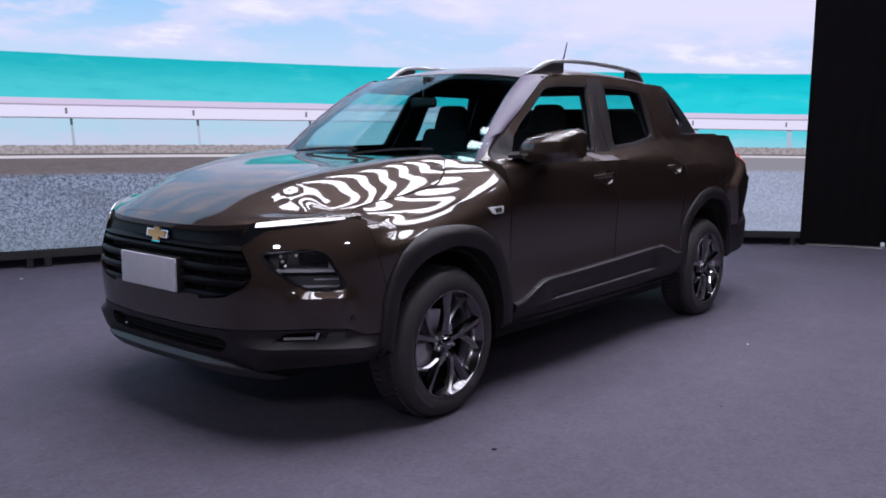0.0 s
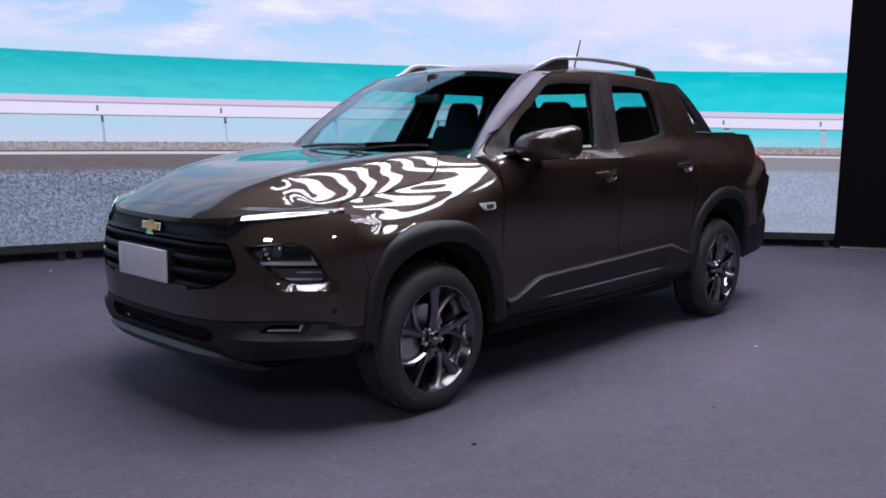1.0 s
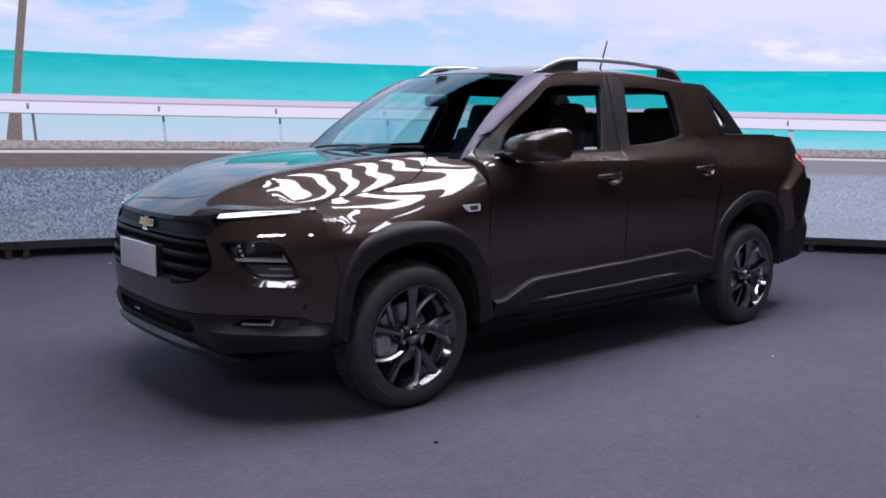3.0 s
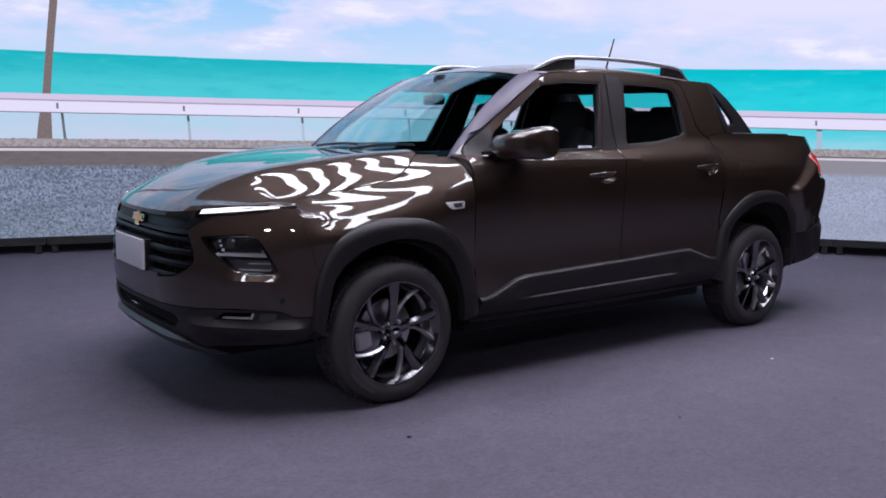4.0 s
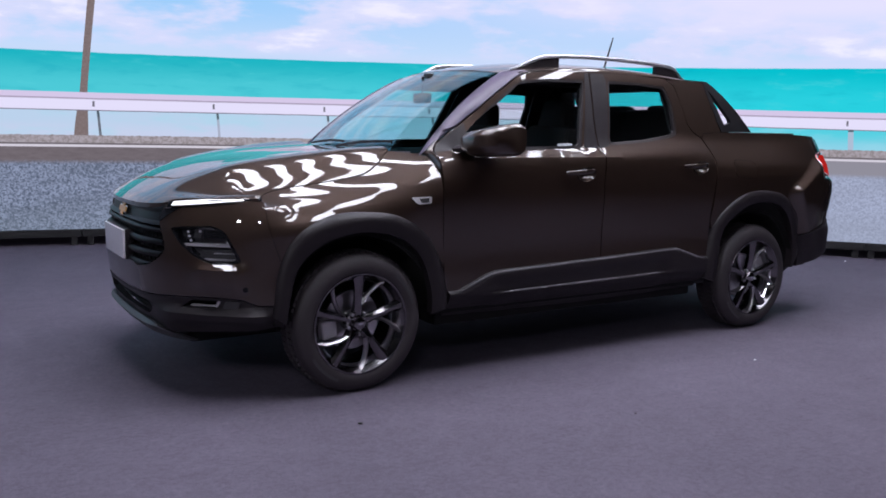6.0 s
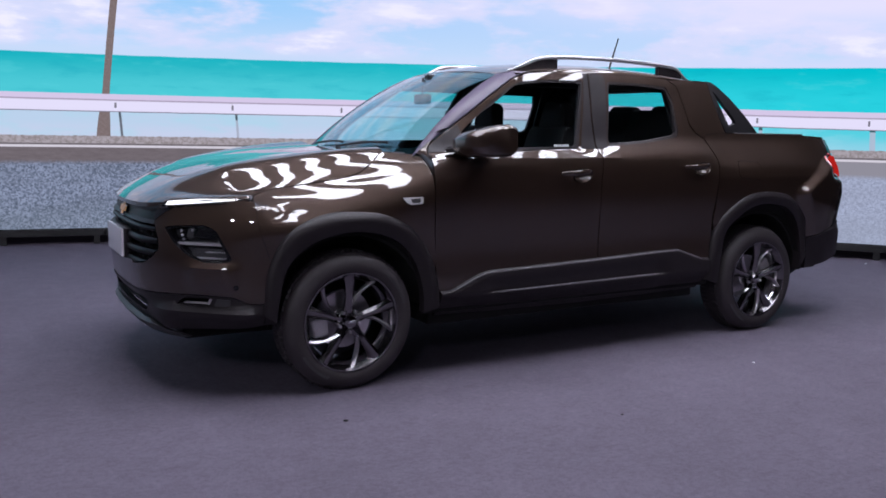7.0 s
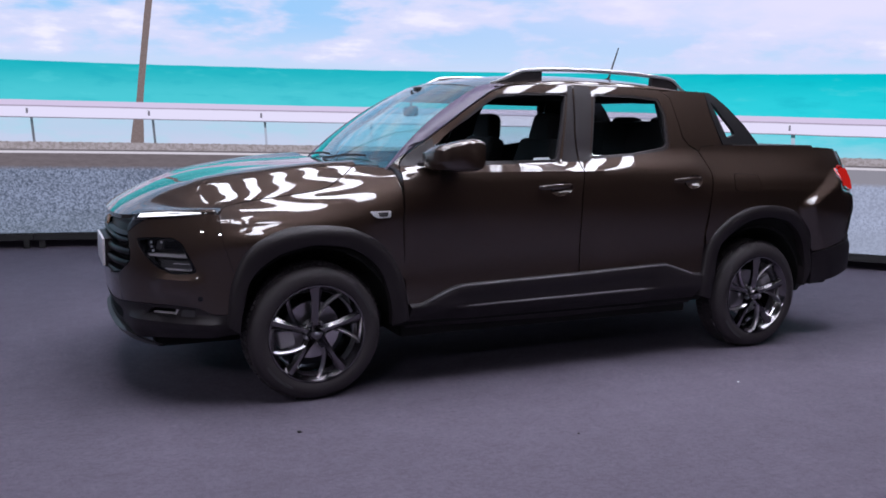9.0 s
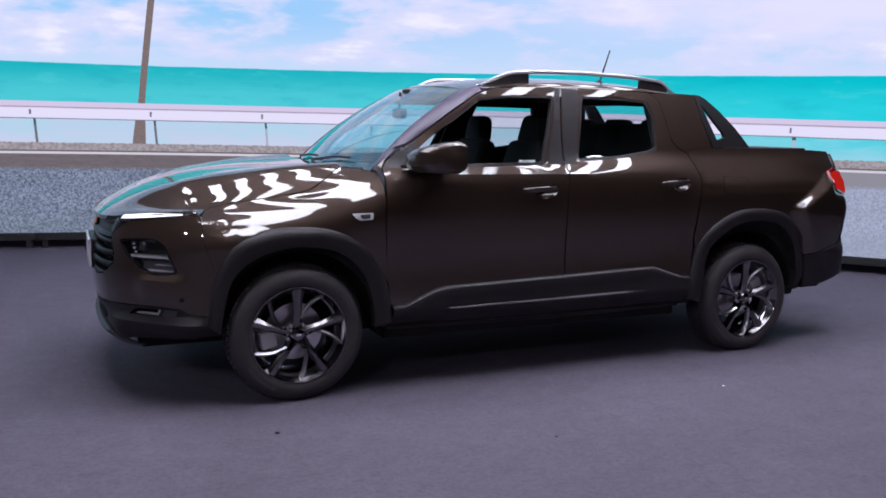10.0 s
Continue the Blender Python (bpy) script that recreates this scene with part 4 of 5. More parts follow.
for k in range(28):
    s = -0.60 + 1.2 * (k + 0.5) / 28
    if abs(s) > 0.26:
        bm = bmesh.new()
        p, q = nose(s, 0.60, -0.035), nose(s, 0.775, -0.035)
        if abs(s) < grille_half(0.60):
            sweep(bm, [p, q], disc_shape(0.004, 6), (0, 1, 0.01))
            part("grille_rib", bm, PLASTIC, grille)
        else:
            bm.free()
a, b = grille_half(0.785), grille_half(0.835)
band = [(s, 0.784) for s in np.linspace(-a + 0.006, a - 0.006, 15)] + [(b - 0.006, 0.835), (sy(0.53), 0.868)] + [(s, z - 0.004) for s, z in top_line] + [(-s, z - 0.004) for s, z in top_line[::-1][1:]] + [(-sy(0.53), 0.868), (-b + 0.006, 0.835)]


def band_at(s, z, off=0.0):
    return nose(s, z, off - 0.012 + 0.014 * smooth(0.80, 0.786, z) + 0.006 * smooth(0.835, 0.85, z))


part("grille_band", outward(sheet(band, band_at, (0.04, 0.008), 0.03)), BAR, grille, "gloss black band under the hood's edge")

for sign in (1, -1):
    poly = [(sign * s, z) for s, z in ((sy(0.508), 0.800), (sy(0.50), 0.836), (sy(0.532), 0.868), (sy(0.575), 0.867), (sy(0.610), 0.868), (sy(0.560), 0.838))]
    part("grille_corner", outward(sheet(poly, nose, 0.02, 0.004, (), 0.003)), GLOSS, grille, "gloss black corner towards the lamp")

# emblem: a plain gold cross-shaped badge in a chrome edge
badge = [(-0.092, -0.020), (-0.036, -0.020), (-0.030, -0.046), (0.038, -0.046), (0.032, -0.020), (0.090, -0.020), (0.082, 0.020), (0.028, 0.020), (0.022, 0.046), (-0.046, 0.046), (-0.040, 0.020), (-0.100, 0.020)]


def badge_at(u, v, off=0.0):
    return nose(u, 0.816 + 0.84 * v, off)


emblem = part("emblem", outward(sheet([(0.86 * u, 0.92 * v) for u, v in badge], badge_at, 0.03, 0.010, (), 0.002)), CHROME, pickup, "chrome edge of the badge")
part("emblem_face", outward(sheet([(0.76 * u - 0.004 * (1 if u > 0 else -1), 0.72 * v) for u, v in badge], badge_at, 0.03, 0.004, (), 0.006)), GOLD, emblem, "gold badge face")

# number plate without any number
bm = bmesh.new()
box(bm, (-0.012, -0.200, -0.068), (0.0, 0.200, 0.068), 0.003)
for v in bm.verts:
    v.co += Vector((-0.889, 0.012, 0.662))
plate = part("plate", bm, PLATE, pickup, "blank silver show plate")
bm = bmesh.new()
box(bm, (-0.8885, -0.19, 0.588), (-0.85, 0.21, 0.732), 0.004)
part("plate_holder", bm, PLASTIC, plate, "black plate holder")

# lamps of the nose
for sign in (1, -1):
    lamp_poly = [(sign * s, z) for s, z in HEAD]
    headlamp = part("headlamp", outward(sheet(lamp_poly, nose, 0.03, 0.006, (), -0.050)), SATIN, pickup, "dark headlamp with two lit-up chambers")
    bm = outward(sheet(lamp_poly, nose, 0.02, 0.055, [[(sign * sy(0.7) + (s - sign * sy(0.7)) * 0.88, 0.712 + (z - 0.712) * 0.88) for s, z in lamp_poly]], -0.004))
    part("bezel", bm, GLOSS, headlamp, "gloss black bezel")
    bm = outward(sheet(lamp_poly, nose, 0.03, 0.003, (), -0.001))
    cover_ob = part("lens_cover", bm, LENS, headlamp, "clear cover")
    cover_ob.visible_shadow = False
    for y0, y1, z0, z1, mat, name in ((0.640, 0.662, 0.715, 0.772, GLOSS, "lamp_module"), (0.668, 0.692, 0.735, 0.776, SATIN, "lamp_module"), (0.70, 0.77, 0.738, 0.776, GLOSS, "projector"),
                                      (0.63, 0.800, 0.702, 0.714, CALIPER, "crossbar"), (0.775, 0.790, 0.716, 0.776, CALIPER, "side_frame"), (0.64, 0.77, 0.779, 0.784, CALIPER, "upper_frame"), (0.69, 0.805, 0.642, 0.688, SATIN, "lower_reflector"), (0.70, 0.80, 0.643, 0.652, CALIPER, "reflector"), (0.735, 0.80, 0.672, 0.678, CALIPER, "reflector")):
        poly = rounded([(sign * sy(y0), z0), (sign * sy(y1), z0), (sign * sy(y1 + 0.006), z1), (sign * sy(y0 + 0.004), z1)], 0.006, 2)
        part(name, outward(sheet(poly, nose, 0.012, 0.03, (), -0.016)), mat, headlamp)
    for y_, z_ in ((0.647, 0.764), (0.652, 0.745), (0.660, 0.727), (0.690, 0.768), (0.772, 0.768), (0.785, 0.748)):
        bm = bmesh.new()
        bmesh.ops.create_icosphere(bm, subdivisions=2, radius=0.0065)
        p = Vector(nose(sign * sy(y_), z_, -0.013))
        for v in bm.verts:
            v.co += p
        part("bulb", bm, MARK, headlamp, "small bright bulb")
    # daytime lamp: a tapering bar under the hood's edge
    bar = [(sy(0.525), 0.868), (sy(0.60), 0.874), (sy(0.72), 0.889), (sy(0.80), 0.902), (s_of_x(-0.468), 0.914), (sy(0.80), 0.913), (sy(0.70), 0.907), (sy(0.60), 0.898), (sy(0.535), 0.888)]
    bar = [(sign * s, z) for s, z in bar]

    housing = part("daytime_lamp", outward(sheet([(s, z - 0.001) for s, z in bar], nose, 0.03, 0.02, (), 0.002)), GLOSS, pickup, "slim daytime lamp under the hood edge")
    lit = [(sy(0.555), 0.8725), (sy(0.62), 0.878), (sy(0.72), 0.890), (sy(0.785), 0.900), (sy(0.822), 0.9055), (sy(0.822), 0.9110), (sy(0.785), 0.910), (sy(0.70), 0.906), (sy(0.62), 0.8965), (sy(0.56), 0.890)]
    part("lit_bar", outward(sheet([(sign * s, z) for s, z in lit], nose, 0.02, 0.004, (), 0.006)), DRL, housing, "bright white bar")
    strip = [(sy(0.525), 0.857), (sy(0.62), 0.8665), (sy(0.72), 0.881), (sy(0.80), 0.8945), (sy(0.80), 0.898), (sy(0.72), 0.8865), (sy(0.62), 0.8715), (sy(0.53), 0.863)]
    part("chrome_strip", outward(sheet([(sign * s, z) for s, z in strip], nose, 0.03, 0.004, (), 0.004)), CHROME, housing, "thin chrome strip")

# lower bumper in black with intake, fog lamps and skid plate
low_edge = [(0, 0.300), (sy(0.3), 0.300), (sy(0.5), 0.300), (sy(0.65), 0.310), (sy(0.76), 0.325), (s_of_x(-0.37), 0.345)]
up_edge = [(s_of_x(-0.395), 0.444), (sy(0.860), 0.446), (sy(0.826), 0.472), (sy(0.72), 0.477), (sy(0.60), 0.473), (sy(0.45), 0.465), (sy(0.2), 0.457), (0, 0.456)]
lower = low_edge + up_edge[:-1] + [(-s, z) for s, z in up_edge[:-1][::-1]] + [(-s, z) for s, z in low_edge[::-1][:-1]]
INTAKE = rounded([(-sy(0.40), 0.366), (sy(0.40), 0.366), (sy(0.44), 0.40), (sy(0.40), 0.432), (-sy(0.40), 0.432), (-sy(0.44), 0.40)], 0.015, 3)
FOG = rounded([(sy(0.625), 0.430), (sy(0.745), 0.430), (sy(0.760), 0.466), (sy(0.66), 0.464)], 0.008, 3)


def low_at(s, z, off=0.0):
    return nose(s, z, off + 0.034 * smooth(0.434, 0.408, z) * smooth(sy(0.45), sy(0.62), abs(s)) * smooth(s_of_x(-0.40), s_of_x(-0.50), abs(s)) - 0.035 * smooth(0.395, 0.33, z) * smooth(sy(0.55), sy(0.65), abs(s)) - 0.010 * smooth(0.45, 0.41, z) * smooth(sy(0.5), sy(0.4), abs(s)))


lower_bumper = part("lower_bumper", outward(sheet(lower, low_at, 0.018, 0.03, [INTAKE, FOG, [(-s, z) for s, z in FOG]])), PLASTIC, pickup, "matte black lower bumper")
part("intake_mesh", outward(sheet(INTAKE, low_at, 0.05, 0.004, (), -0.045)), DARK, lower_bumper, "dark air intake")
for z in (0.383, 0.400, 0.417):
    bm = bmesh.new()
    sweep(bm, [low_at(s, z, -0.025) for s in np.linspace(-sy(0.41), sy(0.41), 21)], disc_shape(0.0035, 6))
    part("intake_slat", bm, DARK, lower_bumper)
for sign in (1, -1):
    fog = part("fog_lamp", outward(sheet([(sign * s, z) for s, z in FOG], low_at, 0.03, 0.004, (), -0.05)), DARK, lower_bumper, "fog lamp in a dark pocket")
    poly = rounded([(sign * sy(0.736), 0.434), (sign * sy(0.744), 0.434), (sign * sy(0.752), 0.462), (sign * sy(0.744), 0.462)], 0.003, 2)
    part("lamp_upright", outward(sheet(poly, low_at, 0.02, 0.02, (), -0.012)), CALIPER, fog, "grey upright edge of the lamp")
    poly = rounded([(sign * sy(0.765), 0.432), (sign * sy(0.815), 0.434), (sign * sy(0.818), 0.466), (sign * sy(0.774), 0.466)], 0.006, 2)
    part("pocket_cheek", outward(sheet(poly, low_at, 0.02, 0.012, (), 0.006)), SATIN, lower_bumper, "satin grey cheek beside the fog lamp")
    poly = rounded([(sign * sy(0.650), 0.434), (sign * sy(0.735), 0.435), (sign * sy(0.736), 0.442), (sign * sy(0.652), 0.441)], 0.003, 2)
    part("lamp_bar", outward(sheet(poly, low_at, 0.02, 0.02, (), -0.014)), CALIPER, fog, "grey bar across the pocket")
skid = [(0, 0.278), (sy(0.3), 0.276), (sy(0.50), 0.268), (sy(0.62), 0.262), (sy(0.66), 0.272), (sy(0.56), 0.306), (sy(0.45), 0.330), (sy(0.3), 0.338), (0, 0.340)]
skid = skid[:-1] + [(0, 0.340)] + [(-s, z) for s, z in skid[::-1][1:-1]]


def skid_at(s, z, off=0.0):
    return nose(s, z, off + 0.028 * smooth(0.34, 0.315, z) - 0.15 * max(0.30 - z, 0))


part("skid_plate", outward(sheet(skid, skid_at, (0.04, 0.008), 0.02)), SATIN, lower_bumper, "satin grey skid plate lip")
for sign in (1, -1):
    bm = bmesh.new()
    p = Vector(nose(sign * s_of_x(-0.53), 0.522, 0.002))
    lathe(bm, [(0.0, -0.002), (0.011, -0.001), (0.013, 0.004)], 16, "y", p)
    part("parking_sensor", bm, GLOSS, bumper)

# dark shell behind the gaps, wheel housings, underside
ARCHES = ((0.0, 0.405), (2.80, 0.415))


def shell_half(z0, z1):
    return [(-0.80, z0), (-0.40, z0)] + [(0.405 * -math.cos(a), 0.33 + 0.405 * math.sin(a)) for a in np.linspace(0.15, math.pi - 0.15, 15)] + [(0.40, z0), (2.38, z0)] + [
        (2.80 - 0.415 * math.cos(a), 0.33 + 0.415 * math.sin(a)) for a in np.linspace(0.15, math.pi - 0.15, 15)] + [(3.2, z0), (3.60, 0.5), (3.60, 1.15), (3.3, 1.20), (2.45, 1.222), (2.30, 1.18), (2.2, 1.12), (0.47, 1.04), (0.41, 0.90), (-0.2, 0.84), (-0.42, 0.86), (-0.5, 0.60)]


shell_poly = [p for p in shell_half(0.32, 1.10) if p[0] > -0.45]
both("inner_shell", sheet(shell_poly, lambda x, z, off=0.0: side(x, z, off), 0.08, 0.02, (), -0.032), DARK, pickup, "black inner body behind the panels")
for cx, r in ARCHES:
    for sign in (1, -1):
        bm = bmesh.new()
        ring = []
        for k in range(25):
            a = math.pi * (k / 24 * 0.96 + 0.02)
            ring.append([bm.verts.new((cx - (r + 0.01) * math.cos(a), -sign * y, 0.33 + (r + 0.01) * math.sin(a))) for y in (0.875, 0.55)])
        for a, b in zip(ring, ring[1:]):
            bm.faces.new((a[0], b[0], b[1], a[1]))
        bm.faces.new([q[1] for q in ring])
        bmesh.ops.recalc_face_normals(bm, faces=bm.faces[:])
        part("wheel_housing", bm, DARK, pickup, "black wheel housing liner")
bm = bmesh.new()
box(bm, (-0.70, -0.55, 0.24), (3.55, 0.55, 0.36), 0.03)
box(bm, (0.46, -0.80, 0.245), (2.32, 0.80, 0.34), 0.02)
box(bm, (3.25, -0.70, 0.32), (3.62, 0.70, 0.45), 0.02)
part("underside", bm, DARK, pickup, "black underside")

# roof, windscreen, pillars
outline = [(x, -roof_half(x)) for x in np.linspace(1.02, 2.46, 25)] + [(2.50 - 0.04 * (y / 0.6) ** 2, y) for y in np.linspace(-0.55, 0.55, 9)] + [(x, roof_half(x)) for x in np.linspace(2.46, 1.02, 25)] + [
    (0.945 + 0.075 * (y / 0.575) ** 2, y) for y in np.linspace(0.53, -0.53, 13)]
part("roof", sheet(outline, roof_at, 0.05, 0.02), PAINT, pickup, "brown roof skin")
bm = sheet([(-1, 0), (1, 0), (1, 1), (-1, 1)], shield_at, 0.06, 0.006, (), 0.0, True)
shield = part("windscreen", bm, SHIELD, pickup, "raked windscreen")
shield.visible_shadow = False
frit = [(-0.985, 0.012), (0.985, 0.012), (0.985, 0.988), (-0.985, 0.988)]
hole = rounded([(-0.93, 0.085), (-0.5, 0.07), (0.0, 0.068), (0.5, 0.07), (0.93, 0.085), (0.93, 0.94), (0.5, 0.945), (-0.5, 0.945), (-0.93, 0.94)], 0.05)
part("black_edge", sheet(frit, shield_at, 0.06, 0.002, [hole], -0.008), GLOSS, shield, "black printed edge of the glass")


def pillar_at(t, w, off=0.0):
    """The front pillar's skin from the windscreen's edge (w 0) to the door frame (w 1)."""
    a = Vector(shield_at(-0.955, t, 0.004))
    line = ((0.530, 1.190), (0.673, 1.281), (0.876, 1.419), (1.03, 1.513), (1.13, 1.548))
    x = float(np.interp(t, (0, 0.3, 0.62, 0.87, 1.0), [p[0] for p in line]))
    z = float(np.interp(t, (0, 0.3, 0.62, 0.87, 1.0), [p[1] for p in line]))
    b = Vector(side(x, z))
    m = (a + b) / 2 + Vector((-0.30, -0.74, 0.60)) * 0.026
    p = a * (1 - w) ** 2 + m * 2 * w * (1 - w) + b * w * w
    n_ = Vector((-0.3, -0.8, 0.45))
    return tuple(p + n_ * off)


both("front_pillar", sheet([(-0.06, 0.04), (1.0, 0.04), (1.0, 0.96), (-0.06, 0.96)], pillar_at, (0.04, 0.08), 0.015), PILLAR, pickup, "dark satin front pillar with a lilac sheen in its colour")


def tip_at(t, w, off=0.0):
    """The wing's upper rear corner between hood, door and pillar foot."""
    a = Vector((0.435, -hood_edge(0.435), hood_z(0.435, hood_edge(0.435)))).lerp(Vector(pillar_at(0.0, 0.05)), t)
    x, z = (float(np.interp(t, (0, 0.5, 0.85, 1), v)) for v in ((0.436, 0.445, 0.494, 0.526), (1.035, 1.10, 1.163, 1.190)))
    b = Vector(side(x, z))
    m = (a + b) / 2 + Vector((-0.10, -0.7, 0.7)) * 0.014
    p = a * (1 - w) ** 2 + m * 2 * w * (1 - w) + b * w * w
    return tuple(p + Vector((0, -0.7, 0.7)) * off)


both("wing_tip", sheet([(0, 0), (1, 0), (1, 1), (0, 1)], tip_at, (0.1, 0.1), 0.02), PAINT, pickup, "brown rear corner of the front wing")


def rail_skin(t, w, off=0.0):
    """The roof's edge between the door frames (w 0) and the roof skin (w 1)."""
    x = 1.06 + 1.42 * t
    a = Vector(side(x, 1.560 - 0.02 * smooth(1.25, 1.06, x) - 0.012 * smooth(2.1, 2.4, x)))
    h = roof_half(x)
    c = Vector((x, -h, roof_at(x, h)[2]))
    k = Vector((x, (a.y + c.y) / 2 - 0.012, max(a.z, c.z) - 0.004))
    return tuple(a * (1 - w) ** 2 + k * 2 * w * (1 - w) + c * w * w + Vector((0, -0.6, 0.8)) * off)


both("roof_edge", sheet([(0, 0), (1, 0), (1, 1), (0, 1)], rail_skin, (0.03, 0.12), 0.015), PAINT, pickup, "brown roof edge")
# rear pillar between the rear door and the sports bar
poly = [(2.172, 1.548), (2.232, 1.512), (2.252, 1.40), (2.269, 1.285), (2.305, 1.242), (2.376, 1.206), (2.40, 1.232), (2.580, 1.242), (2.562, 1.30), (2.535, 1.42), (2.522, 1.552), (2.46, 1.556), (2.30, 1.556)]
both("rear_pillar", sheet(poly, side, 0.03, 0.02), PAINT, pickup, "brown rear cab pillar")

# sports bar: a sloping black brace with a long opening
BRACE = [(2.530, 1.556), (2.575, 1.552), (2.62, 1.528), (2.70, 1.465), (2.80, 1.365), (2.895, 1.243), (2.595, 1.243), (2.574, 1.30), (2.545, 1.42)]
BRACE_HOLE = rounded([(2.562, 1.500), (2.600, 1.462), (2.705, 1.325), (2.708, 1.300), (2.638, 1.282)], 0.010, 3)
both("sports_bar", sheet(BRACE, side, 0.03, 0.028, [BRACE_HOLE], -0.004, True), BRACE_BLACK, pickup, "black sports bar sloping from the cab to the bed")
both("gap_backing", sheet([(2.34, 1.15), (2.72, 1.15), (2.70, 1.262), (2.60, 1.30), (2.52, 1.55), (2.43, 1.55), (2.34, 1.21)], side, 0.04, 0.01, (), -0.034), DARK, pickup, "black backing behind the gap")
bm = bmesh.new()
box(bm, (2.50, -0.54, 1.50), (2.575, 0.54, 1.548), 0.015)
part("sports_bar_beam", bm, BRACE_BLACK, pickup, "black cross beam behind the cab roof")

# bed cover, tailgate, rear lamps and bumper
bm = bmesh.new()
box(bm, (2.56, -0.66, 1.205), (3.44, 0.66, 1.242), 0.012)
part("bed_cover", bm, PLASTIC, pickup, "black soft bed cover")
rear_b = run[-1]


def tail_at(s, z, off=0.0):
    x, y, z = skin(min(s, 2 * rear_b - s), z, off)
    return (x, y if s <= rear_b else -y, z)


gate = [(s_of_x(3.70), 0.66)] + [(2 * rear_b - s_of_x(3.70), 0.66), (2 * rear_b - s_of_x(3.70), 1.205), (s_of_x(3.70), 1.205)]
part("tailgate", outward(sheet(gate, tail_at, 0.05, 0.03)), PAINT, pickup, "brown tailgate")
LAMP = rounded([(s_of_x(3.478), 1.020), (s_of_x(3.51), 1.098), (s_of_x(3.60), 1.118), (s_of_x(3.70), 1.116), (s_of_x(3.745), 1.10), (s_of_x(3.745), 0.93), (s_of_x(3.68), 0.935), (s_of_x(3.57), 0.965)], 0.012, 3)
lamps = both("tail_lamp", sheet(LAMP, skin, 0.02, 0.03, (), 0.008), RED, pickup, "glossy red tail lamp")
for ob, sign in zip(lamps, (1, -1)):
    poly = rounded([(s_of_x(3.515), 1.005), (s_of_x(3.60), 0.975), (s_of_x(3.715), 0.955), (s_of_x(3.715), 1.095), (s_of_x(3.60), 1.10), (s_of_x(3.525), 1.082)], 0.02)
    bm = outward(sheet(poly, skin, 0.02, 0.004, (), 0.011))
    part("lit_element", bm if sign > 0 else flipped(bm), RED_GLOW, ob)
corner = [(s_of_x(3.646), 0.64), (s_of_x(3.70) - 0.003, 0.64), (s_of_x(3.70) - 0.003, 0.925), (s_of_x(3.646), 0.93)]
both("rear_corner", sheet(corner, skin, 0.03, 0.02), PAINT, pickup, "brown rear corner")
BUMP = [(s_of_x(3.275), 0.562), (s_of_x(3.40), 0.595), (s_of_x(3.57), 0.622), (s_of_x(3.64), 0.66), (rear_b, 0.655), (rear_b, 0.46), (s_of_x(3.62), 0.43), (s_of_x(3.40), 0.375), (s_of_x(3.285), 0.36)]
full = BUMP[:4] + [(2 * rear_b - s, z) for s, z in BUMP[:4][::-1]] + [(2 * rear_b - s, z) for s, z in BUMP[6:][::-1]] + BUMP[6:]


def bump_at(s, z, off=0.0):
    x, y, z = tail_at(s, z, off + 0.022 * smooth(s_of_x(3.25), s_of_x(3.6), min(s, 2 * rear_b - s)) * smooth(0.66, 0.58, z))
    return (x, y, z)


part("rear_bumper", outward(sheet(full, bump_at, (0.04, 0.02), 0.03, (), 0.006)), PLASTIC, pickup, "black rear bumper")

# roof rails
for sign in (1, -1):
    line = []
    for k in range(41):
        t = k / 40
        x = 1.10 + 1.32 * t
        h = roof_half(x) - 0.035
        base = roof_at(x, h)[2]
        lift = 0.052 * smooth(0, 0.16, t) * smooth(1.0, 0.90, t) + 0.002
        line.append((x, -sign * h, base + lift, 0.45 + 0.55 * smooth(0, 0.1, t) * smooth(1, 0.92, t)))
    bm = bmesh.new()
    sweep(bm, line, [(-0.016, -0.010), (0.016, -0.010), (0.018, 0.0), (0.012, 0.010), (-0.012, 0.010), (-0.018, 0.0)])
    rail = part("roof_rail", bm, SILVER, pickup, "silver roof rail on black feet", 50)
    for t0, t1 in ((0.04, 0.24), (0.80, 0.97)):
        bm = bmesh.new()
        pts_ = [line[k] for k in range(int(t0 * 40), int(t1 * 40) + 1)]
        ring = []
        for x, y, z, k in pts_:
            h = roof_half(x) - 0.035
            b = roof_at(x, h)[2] - 0.004
            ring.append([bm.verts.new((x, y - 0.013, b)), bm.verts.new((x, y + 0.013, b)), bm.verts.new((x, y + 0.012, z - 0.004)), bm.verts.new((x, y - 0.012, z - 0.004))])
        for a, b in zip(ring, ring[1:]):
            for i in range(4):
                bm.faces.new((a[i], a[(i + 1) % 4], b[(i + 1) % 4], b[i]))
        bm.faces.new(ring[0])
        bm.faces.new(ring[-1][::-1])
        bmesh.ops.recalc_face_normals(bm, faces=bm.faces[:])
        part("rail_foot", bm, PLASTIC, rail, "black rail foot")

# antenna
bm = bmesh.new()
sweep(bm, [(2.20, -0.03, roof_mid(2.2) - 0.005), (2.235, -0.03, roof_mid(2.2) + 0.015), (2.28, -0.03, roof_mid(2.28) - 0.005)], disc_shape(0.022, 12, 0.016))
antenna = part("antenna_base", bm, PLASTIC, pickup, "black antenna foot")
bm = bmesh.new()
sweep(bm, [(2.235, -0.03, roof_mid(2.2) + 0.01, 1.0), (2.31, -0.03, 1.85, 0.6)], disc_shape(0.007, 8), (0, 1, 0))
part("antenna_rod", bm, PLASTIC, antenna, "slim black rod raked back")

# cowl and wipers
cowl = [(-1, 0), (1, 0), (1, 1), (-1, 1)]


